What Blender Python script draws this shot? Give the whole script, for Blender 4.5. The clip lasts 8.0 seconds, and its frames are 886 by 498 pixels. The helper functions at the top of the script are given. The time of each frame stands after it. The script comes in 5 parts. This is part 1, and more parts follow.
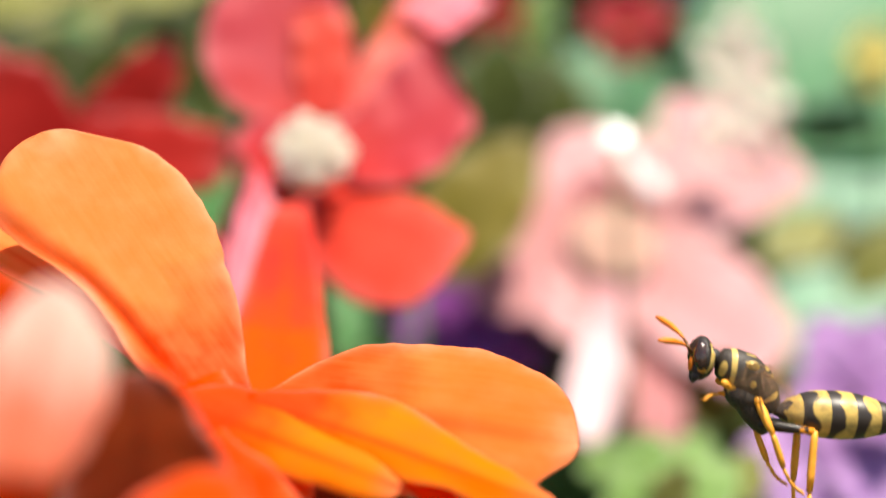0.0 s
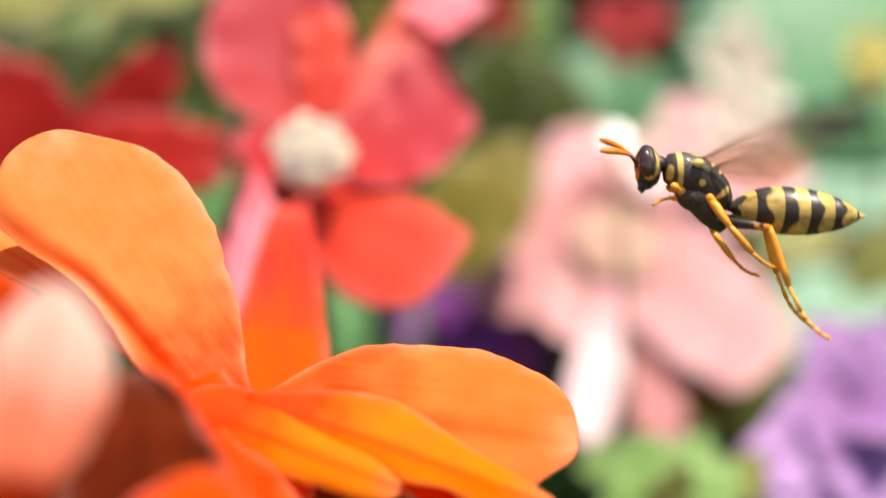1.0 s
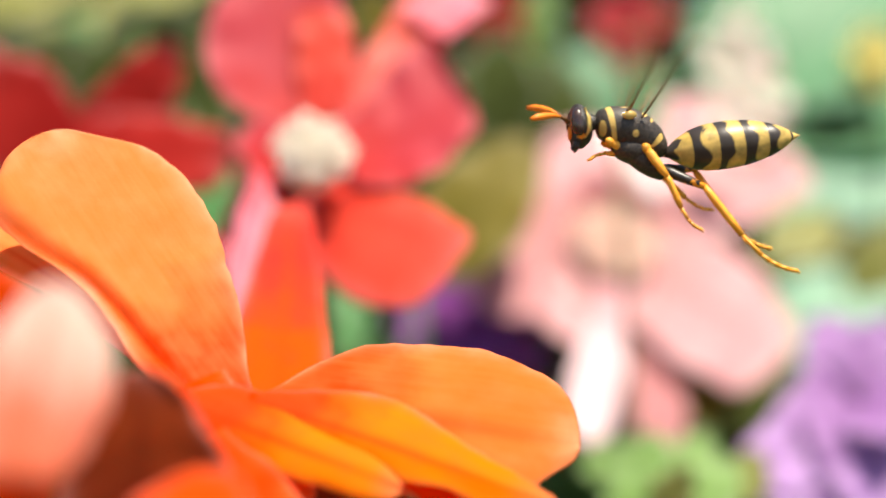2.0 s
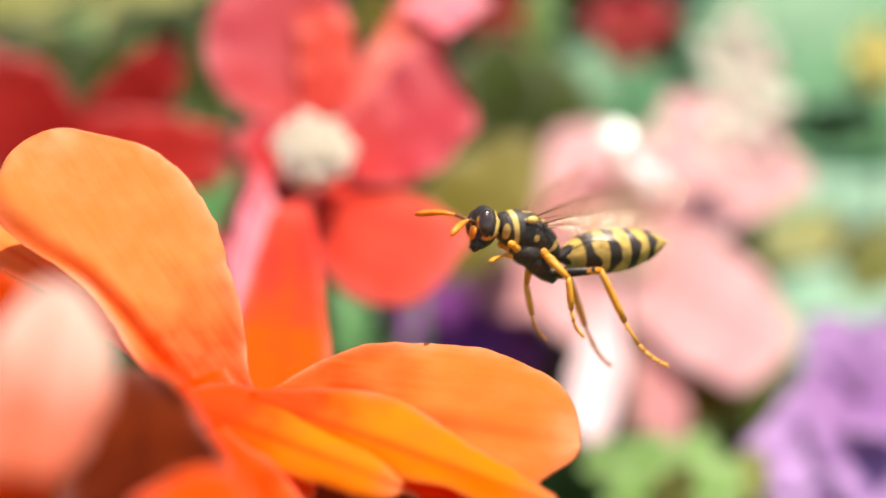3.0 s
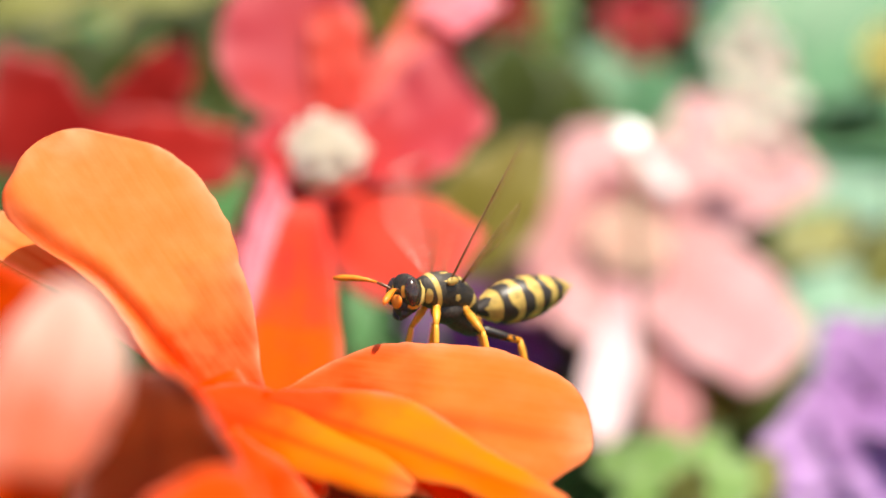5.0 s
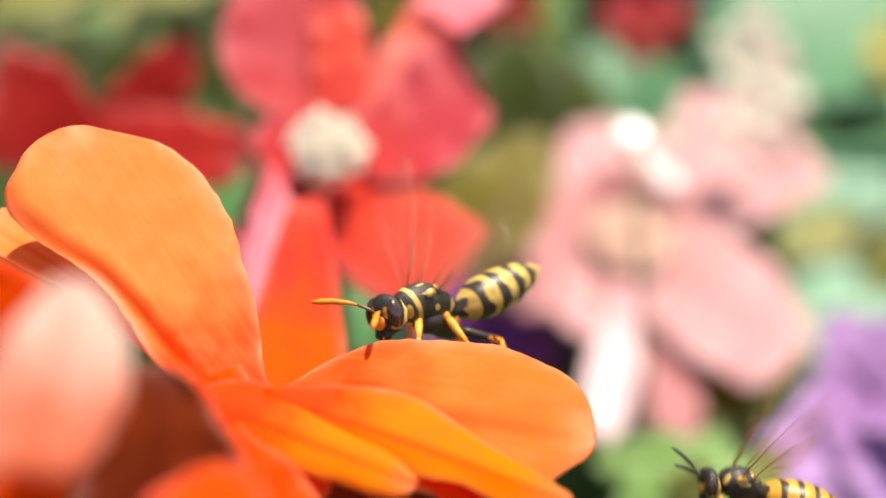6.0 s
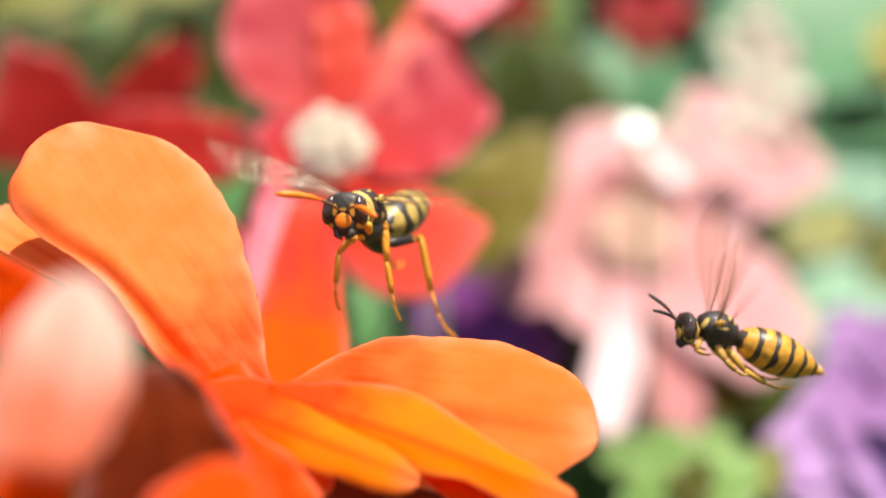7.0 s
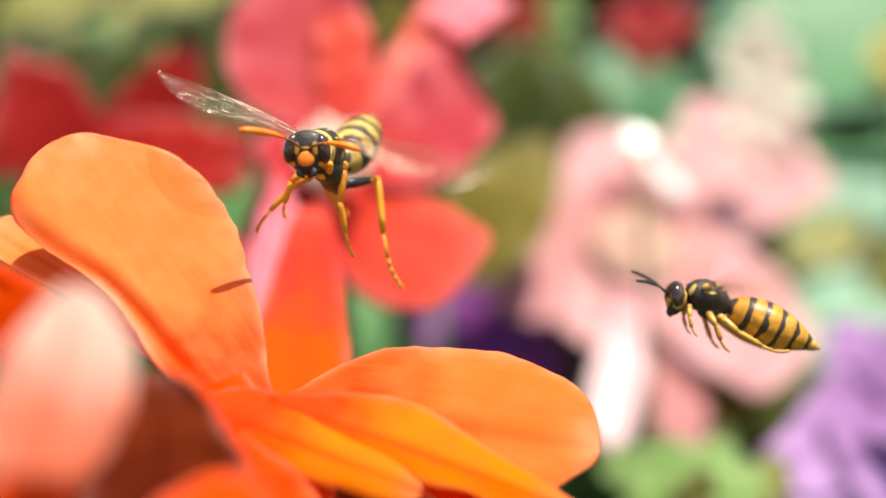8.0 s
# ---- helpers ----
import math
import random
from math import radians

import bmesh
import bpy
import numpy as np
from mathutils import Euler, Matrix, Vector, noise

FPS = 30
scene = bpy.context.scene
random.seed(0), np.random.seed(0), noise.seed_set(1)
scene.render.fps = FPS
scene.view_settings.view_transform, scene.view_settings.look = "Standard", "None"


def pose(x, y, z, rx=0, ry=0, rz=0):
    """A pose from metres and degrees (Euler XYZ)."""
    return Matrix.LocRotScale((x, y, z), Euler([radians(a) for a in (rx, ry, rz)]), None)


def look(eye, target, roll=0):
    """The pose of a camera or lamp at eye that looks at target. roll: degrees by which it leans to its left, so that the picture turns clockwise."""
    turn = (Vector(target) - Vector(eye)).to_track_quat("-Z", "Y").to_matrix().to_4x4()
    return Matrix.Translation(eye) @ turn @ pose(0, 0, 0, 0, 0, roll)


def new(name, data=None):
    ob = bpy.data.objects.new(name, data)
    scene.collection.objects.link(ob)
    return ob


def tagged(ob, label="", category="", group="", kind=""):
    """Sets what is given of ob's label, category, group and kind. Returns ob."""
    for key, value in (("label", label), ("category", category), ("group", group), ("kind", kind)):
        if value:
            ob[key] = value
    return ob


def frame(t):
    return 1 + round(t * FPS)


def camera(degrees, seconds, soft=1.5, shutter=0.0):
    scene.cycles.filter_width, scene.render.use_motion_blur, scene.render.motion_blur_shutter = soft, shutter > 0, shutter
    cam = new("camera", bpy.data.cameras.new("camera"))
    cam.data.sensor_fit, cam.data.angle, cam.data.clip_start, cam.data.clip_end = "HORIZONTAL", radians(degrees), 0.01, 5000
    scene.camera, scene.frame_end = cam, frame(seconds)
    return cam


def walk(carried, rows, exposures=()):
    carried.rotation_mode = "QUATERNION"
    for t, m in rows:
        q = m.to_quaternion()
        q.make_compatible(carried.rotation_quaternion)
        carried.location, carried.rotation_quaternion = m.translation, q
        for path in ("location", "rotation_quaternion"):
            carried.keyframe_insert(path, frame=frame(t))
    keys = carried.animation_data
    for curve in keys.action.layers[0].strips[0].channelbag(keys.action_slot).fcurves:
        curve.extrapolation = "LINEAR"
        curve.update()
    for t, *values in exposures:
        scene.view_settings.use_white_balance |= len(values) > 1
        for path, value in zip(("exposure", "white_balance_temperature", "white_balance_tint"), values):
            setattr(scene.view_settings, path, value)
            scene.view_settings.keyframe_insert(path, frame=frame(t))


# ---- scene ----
MM = 0.001
AXIS = 0.200  # height of the lens over the soil, metres

cam = camera(40, 8.0, soft=1.6, shutter=0.5)
cam.data.dof.use_dof = True
cam.data.dof.focus_distance = 0.0914
cam.data.dof.aperture_fstop = 10.5


def held(turn, tilt):
    """The hand-held camera, turned a little to its left and tilted, in degrees."""
    return pose(0, -0.082, AXIS, 90 + tilt, 0, turn)


walk(cam, [
    (0.0, held(0.01, -0.03)), (0.5, held(-0.05, 0.0)), (1.0, held(0.0, 0.0)), (1.5, held(0.05, 0.0)),
    (3.0, held(0.09, -0.08)), (3.5, held(0.24, -0.06)), (4.0, held(0.41, -0.10)), (4.5, held(0.585, -0.06)),
    (6.0, held(0.77, -0.22)), (6.5, held(0.89, -0.36)), (7.0, held(0.91, -0.385)), (7.5, held(0.88, -0.08)),
    (8.0, held(1.0, 0.12))], exposures=[(0.0, 0.63, 7000, 10), (1.0, 0.63, 7000, 10), (1.5, 0.72, 7000, 10), (2.8, 0.64, 7000, 10), (8.0, 0.63, 7000, 10)])

# ---- light ----
world = bpy.data.worlds.new("sky")
scene.world = world
world.use_nodes = True
sky = world.node_tree.nodes.new("ShaderNodeTexSky")
sky.sky_type = "NISHITA"
sky.sun_disc = False
sky.sun_elevation, sky.sun_rotation = radians(69), radians(142)
world.node_tree.links.new(sky.outputs["Color"], world.node_tree.nodes["Background"].inputs["Color"])
world.node_tree.nodes["Background"].inputs["Strength"].default_value = 0.11
sun = new("sun", bpy.data.lights.new("sun", "SUN"))
sun.data.energy, sun.data.angle, sun.data.color = 5.0, radians(0.6), (1.0, 0.95, 0.86)
sun.matrix_world = look((0.22, -0.28, 0.93), (0, 0, 0))


# ---- materials ----
def nodes_of(name):
    m = bpy.data.materials.new(name)
    m.use_nodes = True
    t = m.node_tree
    return m, t, t.nodes["Principled BSDF"], t.nodes["Material Output"]


def node(t, kind, **values):
    n = t.nodes.new(kind)
    for key, value in values.items():
        if key in n.inputs:
            n.inputs[key].default_value = value
    return n


def ramp(t, source, stops):
    n = t.nodes.new("ShaderNodeValToRGB")
    els = n.color_ramp.elements
    for i, (p, c) in enumerate(stops):
        e = els[i] if i < 2 else els.new(p)
        e.position, e.color = p, (*c, 1)
    t.links.new(source, n.inputs["Fac"])
    return n


def mixed(t, fac, a, b):
    n = t.nodes.new("ShaderNodeMix")
    n.data_type = "RGBA"
    for sock, v in ((n.inputs[0], fac), (n.inputs[6], a), (n.inputs[7], b)):
        if isinstance(v, tuple):
            sock.default_value = (*v, 1)
        elif isinstance(v, float):
            sock.default_value = v
        else:
            t.links.new(v, sock)
    return n.outputs[2]


def petal_material(name, base, tip, vein, length, glow=0.45, rough=0.5, gloss=0.35):
    """Thin living tissue: colour from base to tip, fine veins along it, light let through."""
    m, t, bsdf, out = nodes_of(name)
    co = t.nodes.new("ShaderNodeTexCoord")
    sep = t.nodes.new("ShaderNodeSeparateXYZ")
    t.links.new(co.outputs["Object"], sep.inputs[0])
    along = t.nodes.new("ShaderNodeMath")
    along.operation = "DIVIDE"
    along.inputs[1].default_value = length * MM
    t.links.new(sep.outputs["Y"], along.inputs[0])
    big = node(t, "ShaderNodeTexNoise", Scale=170.0, Detail=3.0)
    t.links.new(co.outputs["Object"], big.inputs["Vector"])
    warp = t.nodes.new("ShaderNodeMath")
    warp.operation = "MULTIPLY_ADD"
    warp.inputs[1].default_value = 0.8
    t.links.new(big.outputs["Fac"], warp.inputs[0])
    t.links.new(along.outputs[0], warp.inputs[2])
    shade = ramp(t, warp.outputs[0], [(0.64, base), (1.2, tip)])
    mp = t.nodes.new("ShaderNodeMapping")
    mp.inputs["Scale"].default_value = (1500, 130, 300)
    t.links.new(co.outputs["Object"], mp.inputs["Vector"])
    streak = node(t, "ShaderNodeTexNoise", Scale=1.0, Detail=4.0, Roughness=0.6)
    t.links.new(mp.outputs[0], streak.inputs["Vector"])
    streaks = ramp(t, streak.outputs["Fac"], [(0.35, (0, 0, 0)), (0.8, (0.22, 0.22, 0.22))])
    colour = mixed(t, streaks.outputs[0], shade.outputs[0], vein)
    rim = t.nodes.new("ShaderNodeAttribute")
    rim.attribute_name = "rim"
    blotch = node(t, "ShaderNodeTexNoise", Scale=320.0, Detail=2.5)
    t.links.new(co.outputs["Object"], blotch.inputs["Vector"])
    colour = mixed(t, ramp(t, blotch.outputs["Fac"], [(0.42, (0, 0, 0)), (0.75, (0.26, 0.26, 0.26))]).outputs[0], colour, vein)
    patchy = t.nodes.new("ShaderNodeMath")
    patchy.operation = "MULTIPLY"
    t.links.new(rim.outputs["Fac"], patchy.inputs[0])
    t.links.new(ramp(t, blotch.outputs["Fac"], [(0.35, (0.22, 0.22, 0.22)), (0.65, (0.8, 0.8, 0.8))]).outputs[0], patchy.inputs[1])
    colour = mixed(t, patchy.outputs[0], colour, tuple(0.22 + 0.78 * c for c in vein))
    rib = t.nodes.new("ShaderNodeAttribute")
    rib.attribute_name = "rib"
    along_rib = t.nodes.new("ShaderNodeMath")
    along_rib.operation = "MULTIPLY"
    along_rib.inputs[1].default_value = 0.7
    t.links.new(rib.outputs["Fac"], along_rib.inputs[0])
    colour = mixed(t, along_rib.outputs[0], colour, tuple(c * 0.85 for c in base))
    t.links.new(colour, bsdf.inputs["Base Color"])
    bsdf.inputs["Roughness"].default_value = rough
    bsdf.inputs["Specular IOR Level"].default_value = gloss
    fine = node(t, "ShaderNodeTexNoise", Scale=4000.0, Detail=2.0)
    t.links.new(co.outputs["Object"], fine.inputs["Vector"])
    add = t.nodes.new("ShaderNodeMath")
    t.links.new(streak.outputs["Fac"], add.inputs[0])
    t.links.new(fine.outputs["Fac"], add.inputs[1])
    bump = node(t, "ShaderNodeBump", Strength=0.22, Distance=0.0001)
    t.links.new(add.outputs[0], bump.inputs["Height"])
    t.links.new(bump.outputs[0], bsdf.inputs["Normal"])
    tr = t.nodes.new("ShaderNodeBsdfTranslucent")
    t.links.new(colour, tr.inputs["Color"])
    mix = node(t, "ShaderNodeMixShader", Fac=glow)
    t.links.new(bsdf.outputs[0], mix.inputs[1])
    t.links.new(tr.outputs[0], mix.inputs[2])
    t.links.new(mix.outputs[0], out.inputs["Surface"])
    return m


def plain(name, a, b, scale=900.0, rough=0.5, metal=0.0, coat=0.0, bump=0.2, depth=0.0001):
    """A rigid surface whose colour wanders between two tones."""
    m, t, bsdf, out = nodes_of(name)
    co = t.nodes.new("ShaderNodeTexCoord")
    n = node(t, "ShaderNodeTexNoise", Scale=scale, Detail=5.0, Roughness=0.6)
    t.links.new(co.outputs["Object"], n.inputs["Vector"])
    c = ramp(t, n.outputs["Fac"], [(0.3, a), (0.7, b)])
    t.links.new(c.outputs[0], bsdf.inputs["Base Color"])
    bsdf.inputs["Roughness"].default_value = rough
    bsdf.inputs["Metallic"].default_value = metal
    bsdf.inputs["Coat Weight"].default_value = coat
    bm = node(t, "ShaderNodeBump", Strength=bump, Distance=depth)
    t.links.new(n.outputs["Fac"], bm.inputs["Height"])
    t.links.new(bm.outputs[0], bsdf.inputs["Normal"])
    return m


def band_material(name, rings, edge, wave, yellow, black, spot):
    """The ringed shell of an abdomen: yellow bands with scalloped black fronts, and a dark spot in each."""
    m, t, bsdf, out = nodes_of(name)

    def calc(op, a, b=0.0):
        n = t.nodes.new("ShaderNodeMath")
        n.operation = op
        for sock, v in zip(n.inputs, (a, b)):
            if isinstance(v, float):
                sock.default_value = v
            else:
                t.links.new(v, sock)
        return n.outputs[0]

    co = t.nodes.new("ShaderNodeTexCoord")
    sep = t.nodes.new("ShaderNodeSeparateXYZ")
    t.links.new(co.outputs["Object"], sep.inputs[0])
    back = calc("MULTIPLY", sep.outputs["X"], -rings / MM)
    turn = calc("ARCTAN2", sep.outputs["Y"], sep.outputs["Z"])
    ring = calc("FRACT", back)
    lobes = calc("MULTIPLY", calc("COSINE", calc("ADD", calc("MULTIPLY", turn, 4.0), calc("MULTIPLY", calc("FLOOR", back), 0.9))), wave)
    n = node(t, "ShaderNodeTexNoise", Scale=620.0, Detail=1.5)
    t.links.new(co.outputs["Object"], n.inputs["Vector"])
    ragged = calc("MULTIPLY", calc("SUBTRACT", n.outputs["Fac"], 0.5), 0.7)
    front = calc("ADD", calc("ADD", ring, lobes), ragged)
    is_yellow = calc("MULTIPLY", calc("SUBTRACT", front, edge), 14.0)
    # the spot: a dark bean inside the band at each side
    across = calc("SUBTRACT", calc("ABSOLUTE", turn), 1.15)
    lengthwise = calc("SUBTRACT", ring, 0.62)
    far = calc("SQRT", calc("ADD", calc("MULTIPLY", calc("MULTIPLY", across, across), 1.6), calc("MULTIPLY", calc("MULTIPLY", lengthwise, lengthwise), 6.0)))
    first = calc("LESS_THAN", back, 2.0)
    bean = calc("MULTIPLY", calc("LESS_THAN", calc("ADD", far, ragged), spot), first)
    f = t.nodes.new("ShaderNodeClamp")
    t.links.new(calc("SUBTRACT", is_yellow, bean), f.inputs["Value"])
    tone = node(t, "ShaderNodeTexNoise", Scale=1600.0, Detail=4.0)
    t.links.new(co.outputs["Object"], tone.inputs["Vector"])
    shade = ramp(t, tone.outputs["Fac"], [(0.3, tuple(c * 0.62 for c in yellow)), (0.65, tuple(min(1.0, c * 1.12) for c in yellow))])
    t.links.new(mixed(t, f.outputs[0], black, shade.outputs[0]), bsdf.inputs["Base Color"])
    bsdf.inputs["Roughness"].default_value = 0.42
    fine = node(t, "ShaderNodeTexNoise", Scale=6000.0, Detail=3.0)
    t.links.new(co.outputs["Object"], fine.inputs["Vector"])
    bm = node(t, "ShaderNodeBump", Strength=0.15, Distance=0.00005)
    t.links.new(fine.outputs["Fac"], bm.inputs["Height"])
    t.links.new(bm.outputs[0], bsdf.inputs["Normal"])
    return m


def marked_material(name, black, brown, yellow, marks):
    """A dark, finely pitted shell with yellow markings, alike on both sides: each mark a centre, its half sizes (mm) and how far it leans back."""
    m, t, bsdf, out = nodes_of(name)

    def calc(op, a, b=0.0):
        n = t.nodes.new("ShaderNodeMath")
        n.operation = op
        for sock, v in zip(n.inputs, (a, b)):
            if isinstance(v, float):
                sock.default_value = v
            else:
                t.links.new(v, sock)
        return n.outputs[0]

    co = t.nodes.new("ShaderNodeTexCoord")
    sep = t.nodes.new("ShaderNodeSeparateXYZ")
    t.links.new(co.outputs["Object"], sep.inputs[0])
    x, z = sep.outputs["X"], sep.outputs["Z"]
    y = calc("ABSOLUTE", sep.outputs["Y"])
    wob = node(t, "ShaderNodeTexNoise", Scale=1400.0, Detail=3.0)
    t.links.new(co.outputs["Object"], wob.inputs["Vector"])
    ragged = calc("MULTIPLY", calc("SUBTRACT", wob.outputs["Fac"], 0.5), 0.5)
    mask = None
    for (cx, cy, cz), (sx, sy, sz), lean in marks:
        px = calc("DIVIDE", calc("ADD", calc("SUBTRACT", x, cx * MM), calc("MULTIPLY", calc("SUBTRACT", z, cz * MM), lean)), sx * MM)
        py = calc("DIVIDE", calc("SUBTRACT", y, cy * MM), sy * MM)
        pz = calc("DIVIDE", calc("SUBTRACT", z, cz * MM), sz * MM)
        far = calc("ADD", calc("ADD", calc("MULTIPLY", px, px), calc("MULTIPLY", py, py)), calc("MULTIPLY", pz, pz))
        one = calc("MULTIPLY", calc("SUBTRACT", 1.0, calc("ADD", far, ragged)), 3.0)
        mask = one if mask is None else calc("MAXIMUM", mask, one)
    f = t.nodes.new("ShaderNodeClamp")
    t.links.new(mask, f.inputs["Value"])
    pits = node(t, "ShaderNodeTexNoise", Scale=5200.0, Detail=4.0, Roughness=0.6)
    t.links.new(co.outputs["Object"], pits.inputs["Vector"])
    dark = ramp(t, pits.outputs["Fac"], [(0.35, black), (0.75, brown)])
    t.links.new(mixed(t, f.outputs[0], dark.outputs[0], yellow), bsdf.inputs["Base Color"])
    bsdf.inputs["Roughness"].default_value = 0.5
    bsdf.inputs["Coat Weight"].default_value = 0.12
    bsdf.inputs["Coat Roughness"].default_value = 0.12
    bm = node(t, "ShaderNodeBump", Strength=0.5, Distance=0.00015)
    t.links.new(pits.outputs["Fac"], bm.inputs["Height"])
    t.links.new(bm.outputs[0], bsdf.inputs["Normal"])
    return m


def wing_material(name):
    """A clear, smoky membrane, pleated so that it glints in streaks."""
    m, t, bsdf, out = nodes_of(name)
    bsdf.inputs["Base Color"].default_value = (0.30, 0.17, 0.09, 1)
    bsdf.inputs["Specular IOR Level"].default_value = 1.0
    bsdf.inputs["Roughness"].default_value = 0.2
    co = t.nodes.new("ShaderNodeTexCoord")
    mp = t.nodes.new("ShaderNodeMapping")
    mp.inputs["Scale"].default_value = (800, 4200, 500)
    t.links.new(co.outputs["Object"], mp.inputs["Vector"])
    n = node(t, "ShaderNodeTexNoise", Scale=1.0, Detail=3.0)
    t.links.new(mp.outputs[0], n.inputs["Vector"])
    bm = node(t, "ShaderNodeBump", Strength=0.6, Distance=0.0003)
    t.links.new(n.outputs["Fac"], bm.inputs["Height"])
    t.links.new(bm.outputs[0], bsdf.inputs["Normal"])
    shine = node(t, "ShaderNodeBsdfGlossy", Roughness=0.22)
    shine.inputs["Color"].default_value = (1.0, 0.93, 0.85, 1)
    t.links.new(bm.outputs[0], shine.inputs["Normal"])
    film = node(t, "ShaderNodeMixShader", Fac=0.28)
    t.links.new(bsdf.outputs[0], film.inputs[1])
    t.links.new(shine.outputs[0], film.inputs[2])
    clear = t.nodes.new("ShaderNodeBsdfTransparent")
    clear.inputs[0].default_value = (0.93, 0.87, 0.80, 1)
    mix = node(t, "ShaderNodeMixShader", Fac=0.11)
    t.links.new(clear.outputs[0], mix.inputs[1])
    t.links.new(film.outputs[0], mix.inputs[2])
    t.links.new(mix.outputs[0], out.inputs["Surface"])
    return m


ORANGE = petal_material("orange_petal", (0.95, 0.085, 0.0), (0.975, 0.23, 0.025), (0.985, 0.40, 0.12), 19, 0.55, 0.6, 0.08)
ORANGE_PALE = petal_material("pale_orange_petal", (0.95, 0.085, 0.0), (0.98, 0.30, 0.06), (0.99, 0.50, 0.20), 18, 0.55, 0.6, 0.08)
ORANGE_DEEP = petal_material("deep_orange_petal", (0.95, 0.085, 0.0), (0.95, 0.15, 0.0), (0.95, 0.2, 0.01), 19, 0.55, 0.6, 0.08)
VERMILION = petal_material("vermilion_petal", (0.94, 0.11, 0.0), (0.84, 0.045, 0.03), (0.92, 0.09, 0.01), 40, 0.5, 0.6, 0.1)
AMBER = petal_material("amber_petal", (0.94, 0.075, 0.0), (0.96, 0.30, 0.0), (0.94, 0.16, 0.03), 15, 0.55, 0.6, 0.08)
PEACH = petal_material("peach_petal", (0.93, 0.24, 0.10), (0.96, 0.70, 0.59), (0.97, 0.84, 0.77), 11, 0.6, 0.6, 0.15)
# Shade put into the colour: a low brown for parts the sun would light.
SEPAL_SHADE = petal_material("sepal_in_shade", (0.24, 0.026, 0.006), (0.34, 0.048, 0.009), (0.33, 0.055, 0.013), 10, 0.25, 0.6, 0.15)
RED = petal_material("red_petal", (0.55, 0.026, 0.024), (0.53, 0.046, 0.064), (0.64, 0.09, 0.11), 17, 0.38, 0.5, 0.14)
SCARLET = petal_material("scarlet_petal", (0.78, 0.04, 0.018), (0.82, 0.075, 0.035), (0.85, 0.12, 0.08), 16, 0.45, 0.45, 0.4)
ROSE = petal_material("rose_petal", (0.90, 0.15, 0.20), (0.93, 0.32, 0.41), (0.95, 0.5, 0.58), 16, 0.4)
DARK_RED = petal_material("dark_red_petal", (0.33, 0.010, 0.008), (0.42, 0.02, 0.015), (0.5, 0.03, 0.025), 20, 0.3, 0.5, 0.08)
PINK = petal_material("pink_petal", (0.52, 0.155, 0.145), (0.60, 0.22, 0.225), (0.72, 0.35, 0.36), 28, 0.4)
# Lighter PINK whose whitened veins put blown-out highlights into the colour.
LIT_PINK = petal_material("lit_pink_petal", (0.56, 0.19, 0.18), (0.66, 0.28, 0.29), (0.95, 0.68, 0.69), 28, 0.4, 0.5, 0.4)
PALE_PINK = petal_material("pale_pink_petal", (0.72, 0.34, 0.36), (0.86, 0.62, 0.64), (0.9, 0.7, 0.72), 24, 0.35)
CREAM_PETAL = petal_material("cream_petal", (0.70, 0.65, 0.50), (0.88, 0.84, 0.73), (0.93, 0.91, 0.84), 6, 0.45)
# Glossy white that stands in for sun glints.
GLINT_WHITE = petal_material("glint_petal", (0.90, 0.88, 0.84), (0.95, 0.94, 0.92), (0.95, 0.94, 0.92), 15, 0.3, 0.22, 0.9)
PURPLE = petal_material("purple_petal", (0.24, 0.045, 0.27), (0.34, 0.085, 0.42), (0.42, 0.15, 0.5), 20, 0.4, 0.5, 0.1)
LILAC = petal_material("lilac_petal", (0.37, 0.15, 0.42), (0.54, 0.29, 0.62), (0.74, 0.50, 0.82), 25, 0.4)
LEAF = petal_material("leaf_green", (0.07, 0.22, 0.06), (0.12, 0.32, 0.11), (0.22, 0.42, 0.18), 40, 0.35, 0.4, 0.15)
LIME = petal_material("lime_leaf", (0.24, 0.42, 0.10), (0.44, 0.60, 0.25), (0.56, 0.68, 0.38), 40, 0.4, 0.4, 0.15)
# Paler than TEAL: the sky's reflection is put into the leaf colour.
SKYLIT_LEAF = petal_material("skylit_leaf", (0.24, 0.44, 0.30), (0.38, 0.58, 0.43), (0.5, 0.66, 0.52), 60, 0.35, 0.35, 0.15)
TEAL = petal_material("blue_green_leaf", (0.055, 0.21, 0.085), (0.10, 0.30, 0.13), (0.17, 0.38, 0.2), 60, 0.35, 0.4, 0.15)
# Leaf green with the shade of the planting put into its colour.
SHADE_LEAF = petal_material("shade_leaf", (0.042, 0.055, 0.012), (0.070, 0.092, 0.022), (0.10, 0.12, 0.04), 40, 0.25, 0.7, 0.04)
OLIVE = petal_material("olive_leaf", (0.17, 0.14, 0.015), (0.24, 0.19, 0.03), (0.3, 0.24, 0.06), 40, 0.35, 0.4, 0.15)
STRAW = petal_material("straw_leaf", (0.27, 0.27, 0.06), (0.40, 0.38, 0.12), (0.46, 0.46, 0.24), 40, 0.4, 0.4, 0.15)
YELLOW = petal_material("yellow_petal", (0.80, 0.66, 0.14), (0.88, 0.78, 0.30), (0.85, 0.8, 0.4), 20, 0.4)
STEM = plain("stem_green", (0.06, 0.14, 0.03), (0.12, 0.22, 0.06), 700, 0.5)
SOIL = plain("soil", (0.035, 0.022, 0.014), (0.10, 0.07, 0.045), 60, 0.95, bump=1.0, depth=0.01)
CREAM = plain("cream_stamens", (0.70, 0.60, 0.46), (0.92, 0.89, 0.78), 500, 0.7)
BEIGE = plain("beige_stamens", (0.70, 0.46, 0.36), (0.82, 0.60, 0.48), 400, 0.7)
